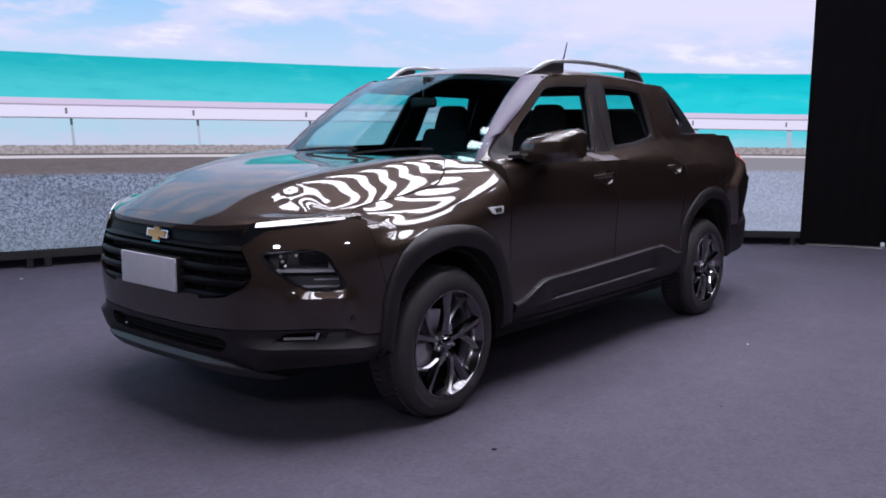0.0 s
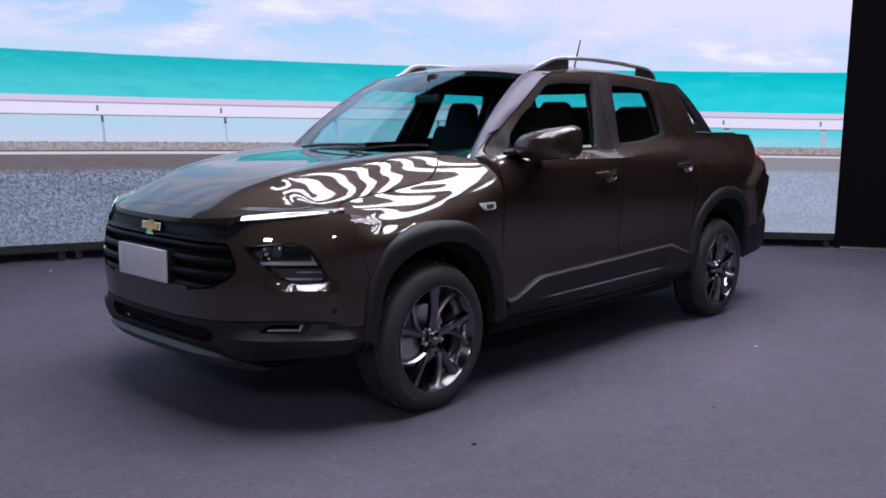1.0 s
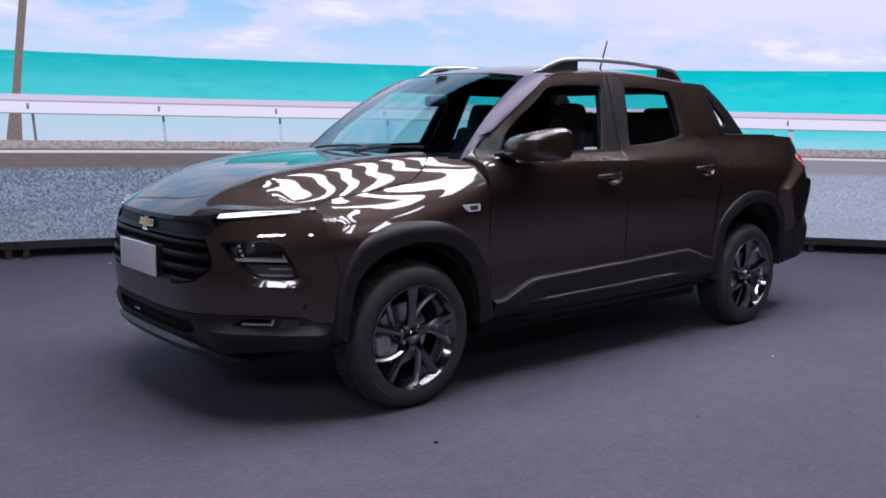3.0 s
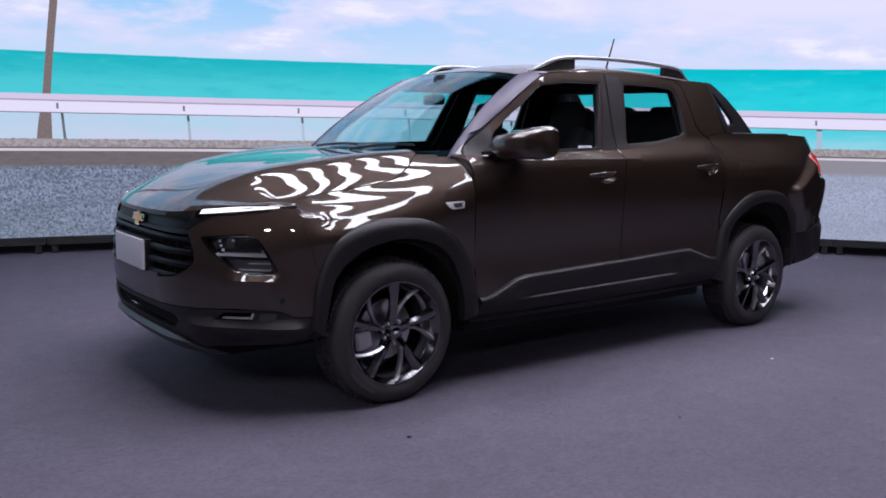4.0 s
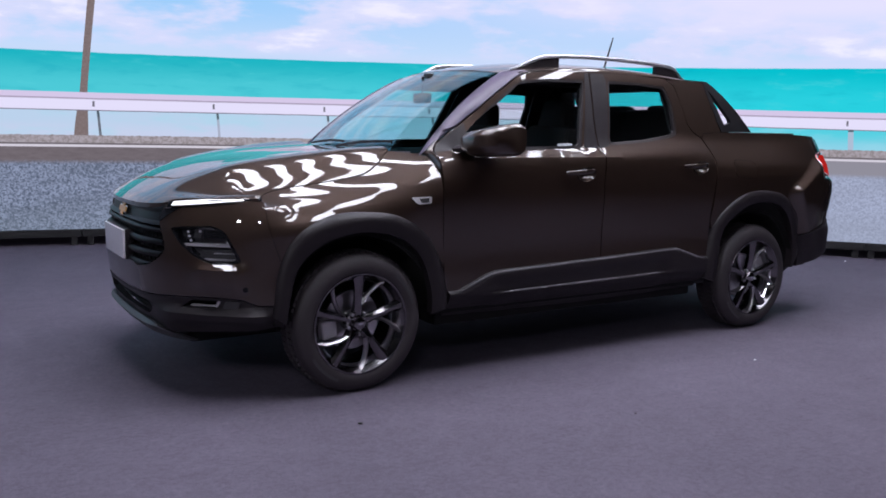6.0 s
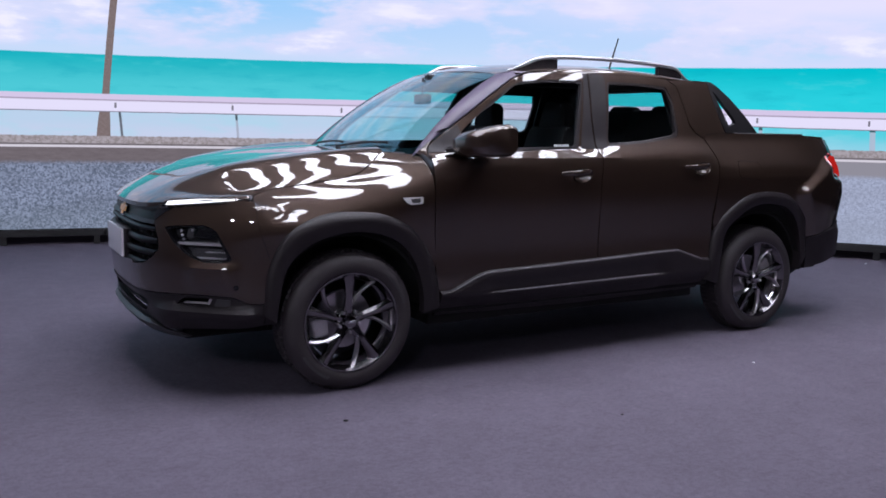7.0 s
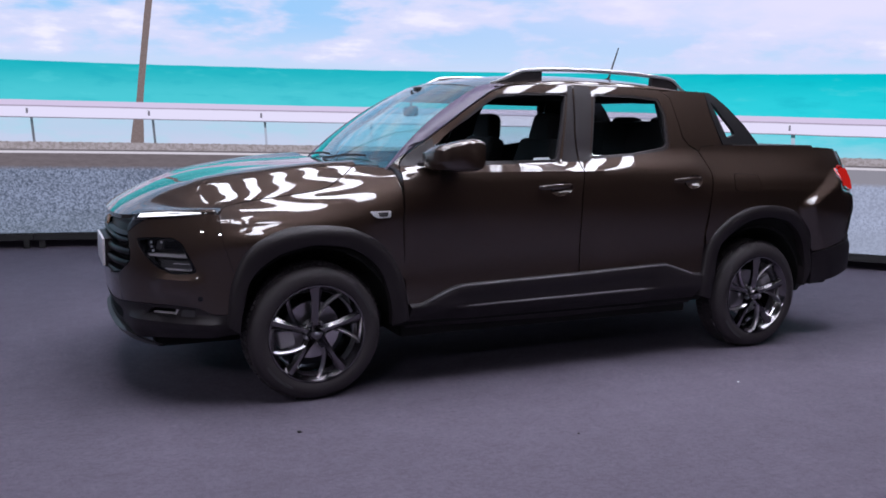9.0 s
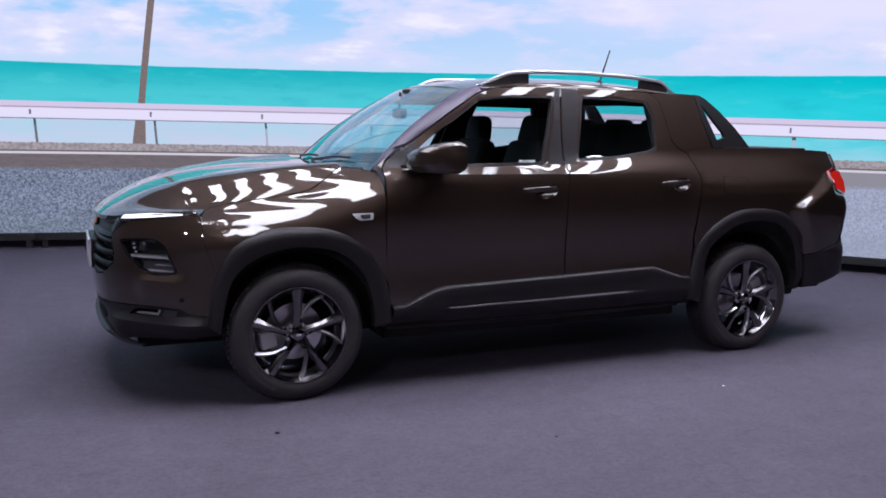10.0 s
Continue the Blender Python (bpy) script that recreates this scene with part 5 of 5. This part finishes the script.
def cowl_at(u, v, off=0.0):
    y = 0.63 * u
    a = Vector((0.30 + 0.02 * u * u, y, 1.055))
    b = Vector(shield_at(0.857 * u, 0.03)) + Vector((0.0, 0, 0.002))
    return tuple(a.lerp(b, v) + Vector((0, 0, off)))


part("cowl", sheet(cowl, cowl_at, 0.1, 0.02), PLASTIC, pickup, "black cowl panel under the windscreen")
for u0, u1, v1 in ((0.10, -0.62, 0.06), (0.75, 0.05, 0.05)):
    bm = bmesh.new()
    pts_ = [tuple(Vector(shield_at(u0 + (u1 - u0) * t, 0.035 + v1 * math.sin(math.pi * t * 0.6), 0.016))) for t in np.linspace(0, 1, 13)]
    sweep(bm, pts_, [(-0.006, -0.004), (0.006, -0.004), (0.004, 0.008), (-0.004, 0.008)])
    part("wiper", bm, PLASTIC, pickup, "black wiper blade")
# small mark by the wing's rear edge
poly = rounded([(0.262, 0.908), (0.368, 0.911), (0.366, 0.878), (0.300, 0.874), (0.280, 0.885)], 0.006, 2)
badge_ob = both("wing_lamp", sheet(poly, fender_at, 0.02, 0.006, (), 0.006), MARK, pickup, "small bright silver wing badge")
for ob, sign in zip(badge_ob, (1, -1)):
    bm = outward(sheet(rounded([(0.300, 0.902), (0.352, 0.904), (0.350, 0.884), (0.310, 0.882)], 0.004, 2), fender_at, 0.02, 0.003, (), 0.0075))
    part("badge_inlay", bm if sign > 0 else flipped(bm), SATIN, ob)


# door mirrors
def door_mirror(sign):
    def P(x, y, z):
        return Vector((x, sign * y, z))
    bm = bmesh.new()
    rings = []
    # sections from the door outward: y, x front, x back, z low, z high, height of the front edge
    for y, xf, xb, zl, zh, ze in ((0.838, 0.615, 0.70, 1.136, 1.190, 0.45), (0.858, 0.555, 0.755, 1.112, 1.228, 0.46), (0.89, 0.535, 0.772, 1.102, 1.246, 0.47), (0.96, 0.528, 0.778, 1.100, 1.256, 0.48),
                                  (1.02, 0.534, 0.780, 1.103, 1.264, 0.49), (1.065, 0.552, 0.780, 1.108, 1.266, 0.5), (1.088, 0.578, 0.779, 1.115, 1.260, 0.5), (1.098, 0.605, 0.776, 1.126, 1.248, 0.5)):
        h = zh - zl
        poly = rounded([(xb, zl + 0.12 * h), (xb, zh - 0.10 * h), (xb - 0.035, zh), (xf + 0.55 * (xb - xf), zh - 0.05 * h), (xf + 0.03, zl + (ze + 0.30) * h), (xf, zl + (ze + 0.14) * h), (xf, zl + 0.26 * h), (xf + 0.03, zl + 0.06 * h), (xf + 0.09, zl), (xb - 0.03, zl)], 0.010, 3)
        rings.append([bm.verts.new(P(px, -y, pz)) for px, pz in poly])
    n_ = min(len(r) for r in rings)
    for a, b in zip(rings, rings[1:]):
        for k in range(n_):
            bm.faces.new((a[k], a[(k + 1) % n_], b[(k + 1) % n_], b[k]))
    bm.faces.new(rings[0])
    bm.faces.new(rings[-1][::-1])
    bmesh.ops.recalc_face_normals(bm, faces=bm.faces[:])
    ob = part("door_mirror", bm, PAINT, pickup, "brown angular door mirror on a black foot", 38)
    bm = bmesh.new()
    box(bm, (0, 0, 0), (0.004, 0.185, 0.088), 0.0)
    for v in bm.verts:
        v.co = P(0.776 + v.co.x, -0.888 - v.co.y, 1.144 + v.co.z)
    part("mirror_glass", bm, CHROME, ob, "mirror glass")
    bm = bmesh.new()
    pts_ = [P(0.60, -0.79, 1.135), P(0.61, -0.85, 1.140), P(0.63, -0.93, 1.150)]
    sweep(bm, [tuple(p) for p in pts_], [(-0.05, -0.016), (0.05, -0.016), (0.055, 0.0), (0.03, 0.016), (-0.03, 0.016), (-0.055, 0.0)])
    part("mirror_foot", bm, PLASTIC, ob, "black mirror foot")
    poly = [(0.462, 1.118), (0.60, 1.126), (0.662, 1.215), (0.662, 1.262), (0.50, 1.156)]
    bm2 = outward(sheet(poly, side, 0.03, 0.01, (), 0.004))
    part("mirror_triangle", bm2 if sign > 0 else flipped(bm2), PLASTIC, ob, "black corner panel at the mirror")


door_mirror(1)


# wheels
def wheel(x, y, facing, label):
    """A road wheel with five forked spokes; facing -1 looks to the near side."""
    hub = tagged(new("wheel"), label)
    hub.parent = pickup
    R, W = 0.328, 0.107
    bm = bmesh.new()
    prof = [(0.232, -W + 0.012), (0.246, -W), (0.268, -W - 0.004), (0.290, -W - 0.001), (0.310, -W + 0.012), (0.322, -W + 0.026), (R, -0.045), (R, 0.045), (0.322, W - 0.026), (0.310, W - 0.012), (0.268, W + 0.004), (0.246, W), (0.232, W - 0.012)]
    lathe(bm, prof, 120, "y", closed=True)
    tyre = part("tyre", bm, RUBBER, hub, "black road tyre", 40)
    # tread blocks round the shoulder and grooves between ribs
    bm = bmesh.new()
    for k in range(72):
        a = 2 * math.pi * k / 72
        m = Matrix.Rotation(a, 4, "Y")
        for side_ in (-1, 1):
            box(bm, (-0.0105, side_ * 0.066 - 0.021, 0.320), (0.0105, side_ * 0.066 + 0.021, R + 0.0028), 0.0, m @ Matrix.Rotation(side_ * 0.10, 4, "X"))
        box(bm, (-0.011, -0.016, 0.322), (0.011, 0.016, R + 0.002), 0.0, m @ Matrix.Rotation(0.04, 4, "Y"))
    part("tread", bm, RUBBER, tyre, "tread blocks")
    # raised letters too worn to read: plain bars on the sidewall
    for start in (0.7, 3.6):
        bm = bmesh.new()
        for k in range(24):
            a, b = start + k * 0.025, start + k * 0.025 + 0.026
            q = [bm.verts.new((r * math.sin(t), -W - 0.0062, r * math.cos(t))) for t, r in ((a, 0.273), (b, 0.273), (b, 0.286), (a, 0.286))]
            bm.faces.new(q)
        bmesh.ops.remove_doubles(bm, verts=bm.verts[:], dist=1e-3)
        bmesh.ops.recalc_face_normals(bm, faces=bm.faces[:])
        bmesh.ops.solidify(bm, geom=bm.faces[:], thickness=0.002)
        part("sidewall_bar", bm, SATIN, tyre, "plain raised bar on the sidewall")
    bm = bmesh.new()
    lathe(bm, [(0.215, 0.095), (0.211, 0.02), (0.214, -0.06), (0.224, -0.090), (0.238, -0.100), (0.2405, -0.103), (0.239, -0.106), (0.232, -0.105), (0.229, -0.099), (0.212, -0.078), (0.200, -0.055), (0.196, 0.02), (0.202, 0.095)], 72, "y", closed=True)
    part("rim", bm, RIM, hub, "gloss black rim")
    # thin sleeve inside the rim whose pale metal stands in for reflected light
    bm = bmesh.new()
    lathe(bm, [(0.2085, -0.076), (0.1975, -0.055), (0.1935, 0.02), (0.1995, 0.092), (0.2015, 0.094), (0.1960, 0.02), (0.2000, -0.055)], 72, "y", closed=True)
    part("barrel", bm, BARREL, hub, "inner barrel in metal paled to stand in for glints")
    for k in range(5):
        a = 2 * math.pi * k / 5
        turn = Matrix.Rotation(a, 4, "Y")
        bm = bmesh.new()
        # broad spoke
        ring = []
        for r, w, d, t in ((0.030, 0.030, -0.070, 0.030), (0.070, 0.021, -0.082, 0.034), (0.120, 0.019, -0.088, 0.032), (0.170, 0.023, -0.090, 0.026), (0.227, 0.033, -0.094, 0.016)):
            ring.append([bm.verts.new((w * 1.06, d + t, r)), bm.verts.new((w, d + 0.011, r)), bm.verts.new((w * 0.36, d - 0.003, r)), bm.verts.new((-w * 0.36, d - 0.003, r)), bm.verts.new((-w, d + 0.011, r)), bm.verts.new((-w * 1.06, d + t, r))])
        for p, q in zip(ring, ring[1:]):
            for i in range(6):
                bm.faces.new((p[i], p[(i + 1) % 6], q[(i + 1) % 6], q[i]))
        bm.faces.new(ring[-1])
        bmesh.ops.recalc_face_normals(bm, faces=bm.faces[:])
        for v in bm.verts:
            v.co = turn @ v.co
        part("spoke", bm, RIM, hub, "broad gloss black spoke")
        # thin side branch that leaves the spoke low and meets the rim apart
        bm = bmesh.new()
        ring = []
        for t in np.linspace(0, 1, 7):
            r = 0.075 + 0.152 * t
            swing = 0.10 + 0.50 * t ** 0.9
            w, d = 0.0085 + 0.003 * t, -0.078 - 0.010 * t
            c = Matrix.Rotation(swing, 4, "Y")
            ring.append([bm.verts.new(c @ Vector(p)) for p in ((w, d + 0.024, r), (w, d + 0.004, r), (0, d - 0.006, r), (-w, d + 0.004, r), (-w, d + 0.024, r))])
        for p, q in zip(ring, ring[1:]):
            for i in range(5):
                bm.faces.new((p[i], p[(i + 1) % 5], q[(i + 1) % 5], q[i]))
        bmesh.ops.recalc_face_normals(bm, faces=bm.faces[:])
        for v in bm.verts:
            v.co = turn @ v.co
        # the pale alloy imitates light glancing off the black branch
        part("spoke_branch", bm, BRANCH, hub, "thin spoke branch in alloy paled to stand in for glints")
        bm = bmesh.new()
        lathe(bm, [(0.0, -0.082), (0.006, -0.082), (0.0085, -0.078), (0.0085, -0.055)], 10, "y", turn @ Vector((0.030, 0, 0.044)))
        part("wheel_nut", bm, STEEL, hub, "steel wheel nut")
    bm = bmesh.new()
    lathe(bm, [(0.0, -0.094), (0.018, -0.093), (0.028, -0.089), (0.034, -0.080), (0.040, -0.06), (0.045, -0.03)], 32, "y")
    cap = part("hub_cap", bm, RIM, hub, "gloss black centre cap")
    bm = bmesh.new()
    box(bm, (-0.014, -0.0965, -0.0045), (0.014, -0.093, 0.0045), 0.001)
    part("cap_badge", bm, CHROME, cap, "small chrome badge")
    bm = bmesh.new()
    lathe(bm, [(0.055, 0.0), (0.140, 0.0), (0.142, 0.004), (0.142, 0.018), (0.055, 0.018), (0.052, -0.02), (0.0, -0.022)], 64, "y")
    part("brake_disc", bm, STEEL, hub, "steel brake disc")
    bm = bmesh.new()
    box(bm, (-0.045, -0.052, 0.100), (0.045, 0.05, 0.178), 0.014, Matrix.Rotation(radians(-100 if x < 1 else 60), 4, "Y"))
    part("brake_caliper", bm, CALIPER, hub, "cast grey caliper")
    hub.matrix_basis = Matrix.Translation((x, y, R - 0.002)) @ (Matrix.Rotation(math.pi, 4, "Z") if facing > 0 else Matrix.Identity(4))
    return hub


wheel(0.0, -0.795, -1, "black alloy front wheel")
wheel(2.80, -0.795, -1, "black alloy rear wheel")
wheel(0.0, 0.795, 1, "black alloy front wheel")
wheel(2.80, 0.795, 1, "black alloy rear wheel")


# cabin
cabin = tagged(new("cabin"), "dark cabin with fabric seats")
cabin.parent = pickup
bm = bmesh.new()
box(bm, (0.45, -0.80, 0.36), (2.46, 0.80, 0.44), 0.02)
part("cabin_floor", bm, TRIM, cabin, "dark cabin floor")
bm = bmesh.new()
ring = []
for y in np.linspace(-0.74, 0.74, 17):
    u = y / 0.74
    f = 0.36 + 0.13 * u * u
    ring.append([bm.verts.new((f, y, 1.085)), bm.verts.new((f + 0.18, y, 1.105)), bm.verts.new((f + 0.36, y, 1.095)), bm.verts.new((f + 0.42, y, 1.05)), bm.verts.new((f + 0.38, y, 0.80)), bm.verts.new((f, y, 0.80))])
for a, b in zip(ring, ring[1:]):
    for i in range(6):
        bm.faces.new((a[i], a[(i + 1) % 6], b[(i + 1) % 6], b[i]))
bmesh.ops.recalc_face_normals(bm, faces=bm.faces[:])
part("dashboard", bm, TRIM, cabin, "dark dashboard")
bm = bmesh.new()
box(bm, (0.80, -0.52, 1.09), (0.86, -0.24, 1.135), 0.02)
part("instrument_hood", bm, TRIM, cabin)
bm = bmesh.new()
m = Matrix.Translation((0.93, -0.37, 1.02)) @ Matrix.Rotation(radians(-65), 4, "Y")
ringpts = [tuple(m @ Vector((0.185 * math.cos(a), 0.185 * math.sin(a), 0))) for a in np.linspace(0, 2 * math.pi, 37)]
sweep(bm, ringpts, disc_shape(0.014, 8), tuple(m.to_3x3() @ Vector((0, 0, 1))), False)
wheel_ob = part("steering_wheel", bm, TRIM, cabin, "black steering wheel")
bm = bmesh.new()
box(bm, (-0.17, -0.02, -0.012), (0.17, 0.02, 0.012), 0.006, m @ Matrix.Rotation(radians(90), 4, "Z"))
box(bm, (-0.06, -0.06, -0.03), (0.06, 0.06, 0.02), 0.02, m)
part("wheel_boss", bm, TRIM, wheel_ob)


def seat(x, y, label, width=0.50):
    ob = tagged(new("seat"), label)
    ob.parent = cabin
    bm = bmesh.new()
    box(bm, (-0.26, -width / 2, 0.0), (0.26, width / 2, 0.17), 0.05)
    part("cushion", bm, CLOTH, ob)
    bm = bmesh.new()
    box(bm, (-0.06, -width / 2 + 0.01, 0.0), (0.06, width / 2 - 0.01, 0.62 if x < 1.5 else 0.68), 0.05, Matrix.Translation((0.25, 0, 0.10)) @ Matrix.Rotation(radians(17), 4, "Y"))
    for v in bm.verts:
        t = smooth(0.40, 0.75, v.co.z)
        v.co.y *= 1 - (0.22 if x < 1.5 else 0.0) * t
    part("backrest", bm, CLOTH, ob)
    bm = bmesh.new()
    box(bm, (-0.05, -0.135, 0.0), (0.05, 0.135, 0.185), 0.045, Matrix.Translation((0.43, 0, 0.665 if x < 1.5 else 0.60)) @ Matrix.Rotation(radians(8), 4, "Y"))
    for v in bm.verts:
        v.co.y *= 0.92 - 0.30 * smooth(0.74, 0.86, v.co.z)
    part("headrest", bm, CLOTH, ob)
    bm = bmesh.new()
    for q in (-0.06, 0.06):
        sweep(bm, [(0.41, q, 0.62), (0.43, q, 0.70)], disc_shape(0.006, 8), (0, 1, 0))
    part("headrest_posts", bm, STEEL, ob)
    ob.matrix_basis = Matrix.Translation((x, y, 0.56 if x < 1.5 else 0.62))
    return ob


seat(1.12, -0.37, "black fabric driver seat")
seat(1.12, 0.37, "black fabric passenger seat")
for q in (-0.40, 0.40):
    seat(1.98, q, "black fabric rear seat place", 0.62)
seat(1.98, 0.0, "black fabric rear middle seat", 0.3)


def trim_at(x, z, off=0.0):
    return side(x, z, off - 0.06)


for poly, name in (([(0.50, 0.50), (0.50, 1.10), (1.48, 1.125), (1.48, 0.50)], "front_door_trim"), ([(1.49, 0.50), (1.49, 1.13), (2.30, 1.17), (2.33, 0.50)], "rear_door_trim")):
    both(name, sheet(poly, trim_at, 0.08, 0.02), TRIM, cabin, "dark door trim")
both("roof_side_trim", sheet([(1.02, 1.474), (2.20, 1.474), (2.20, 1.55), (1.05, 1.55)], trim_at, 0.06, 0.02), LINER, cabin, "dark trim under the roof's edge")
# inner faces of the pillars
for poly in ([(1.40, 1.12), (1.60, 1.13), (1.665, 1.53), (1.52, 1.53)], [(2.17, 1.19), (2.45, 1.20), (2.42, 1.52), (2.16, 1.52)]):
    both("inner_pillar", sheet(poly, trim_at, 0.06, 0.015), TRIM, cabin, "dark inner pillar trim")


def liner_at(x, y, off=0.0):
    return (x, y, roof_at(x, y * 0.98)[2] - 0.035 + off)


part("headliner", sheet([(1.0, -0.56), (2.42, -0.58), (2.42, 0.58), (1.0, 0.56)], liner_at, 0.08, 0.01), LINER, cabin, "dark headliner")
# rear wall of the cab with its window


def back_at(y, z, off=0.0):
    return (2.44 - 0.10 * smooth(1.2, 1.55, z) + 0.0 * y + off, y, z)


back_hole = rounded([(-0.56, 1.26), (0.56, 1.26), (0.50, 1.50), (-0.50, 1.50)], 0.04)
part("cab_back", sheet([(-0.80, 0.50), (0.80, 0.50), (0.74, 1.20), (0.58, 1.56), (-0.58, 1.56), (-0.74, 1.20)], back_at, 0.06, 0.02, [back_hole]), DARK, pickup, "black rear wall of the cab")
glass = part("back_window", sheet(back_hole, back_at, 0.1, 0.004, (), -0.008, True), PANE, pickup, "tinted back window")
glass.visible_shadow = False
# inner mirror
bm = bmesh.new()
box(bm, (0.83, -0.09, 1.375), (0.865, 0.095, 1.435), 0.026)
mirror_ob = part("inner_mirror", bm, TRIM, cabin, "black inner mirror")
bm = bmesh.new()
sweep(bm, [(0.845, 0.0, 1.42), (0.85, 0.0, 1.53)], disc_shape(0.007, 8), (0, 1, 0))
box(bm, (0.87, -0.03, 1.515), (0.93, 0.03, 1.55), 0.012)
part("mirror_stalk", bm, TRIM, mirror_ob)
# stickers on the glass: plain white slips
for x0, x1 in ((1.235, 1.335),):
    part("window_sticker", outward(sheet([(x0, 1.150), (x1, 1.152), (x1, 1.165), (x0, 1.163)], side, 0.05, 0.001, (), -0.0225)), PAPER, door_f[0], "small white slip inside the glass")

# lint and crumbs on the carpet
def crumb(x, y, size, mat, label):
    bm = bmesh.new()
    bmesh.ops.create_icosphere(bm, subdivisions=2, radius=size)
    for v in bm.verts:
        v.co.z *= 0.35
        v.co += 0.35 * size * Vector((noise.noise(v.co * 70 + Vector((x, y, 0))), noise.noise(v.co * 70 + Vector((y, 5, x))), 0))
        v.co.z = max(v.co.z, -0.3 * size)
    ob = tagged(part("crumb", bm, mat), label, "crumb")
    ob.location = (x, y, 0.3 * size)


crumb(-0.199, -1.245, 0.011, DARK, "small black scrap lying on the carpet")
crumb(0.92, -1.72, 0.006, DARK, "tiny black scrap lying on the carpet")
crumb(2.153, -1.397, 0.008, PAPER, "small white scrap lying on the carpet")
crumb(0.30, 3.95, 0.012, PAPER, "small white scrap lying near the screen")
crumb(6.05, 0.55, 0.012, PAPER, "small white scrap lying near the screen")


# a light strip and some taped cable ends on the floor by the drape
bm = bmesh.new()
sweep(bm, [(7.10, -0.25, 0.012), (7.26, -0.60, 0.012), (7.36, -1.0, 0.012), (7.40, -1.5, 0.012)], [(-0.05, -0.01), (0.05, -0.01), (0.04, 0.008), (-0.04, 0.008)])
tagged(part("cable_ramp", bm, SATIN), "flat grey cable ramp along the drape", "cable ramp")
for x, y in ((7.46, -0.62), (7.50, -0.78), (7.52, -0.95)):
    bm = bmesh.new()
    box(bm, (-0.025, -0.02, 0.0), (0.025, 0.02, 0.05), 0.006)
    ob = tagged(part("cable_plug", bm, PAPER), "small pale cable plug standing by the drape", "plug", "cable plugs")
    ob.location = (x, y, 0.0)
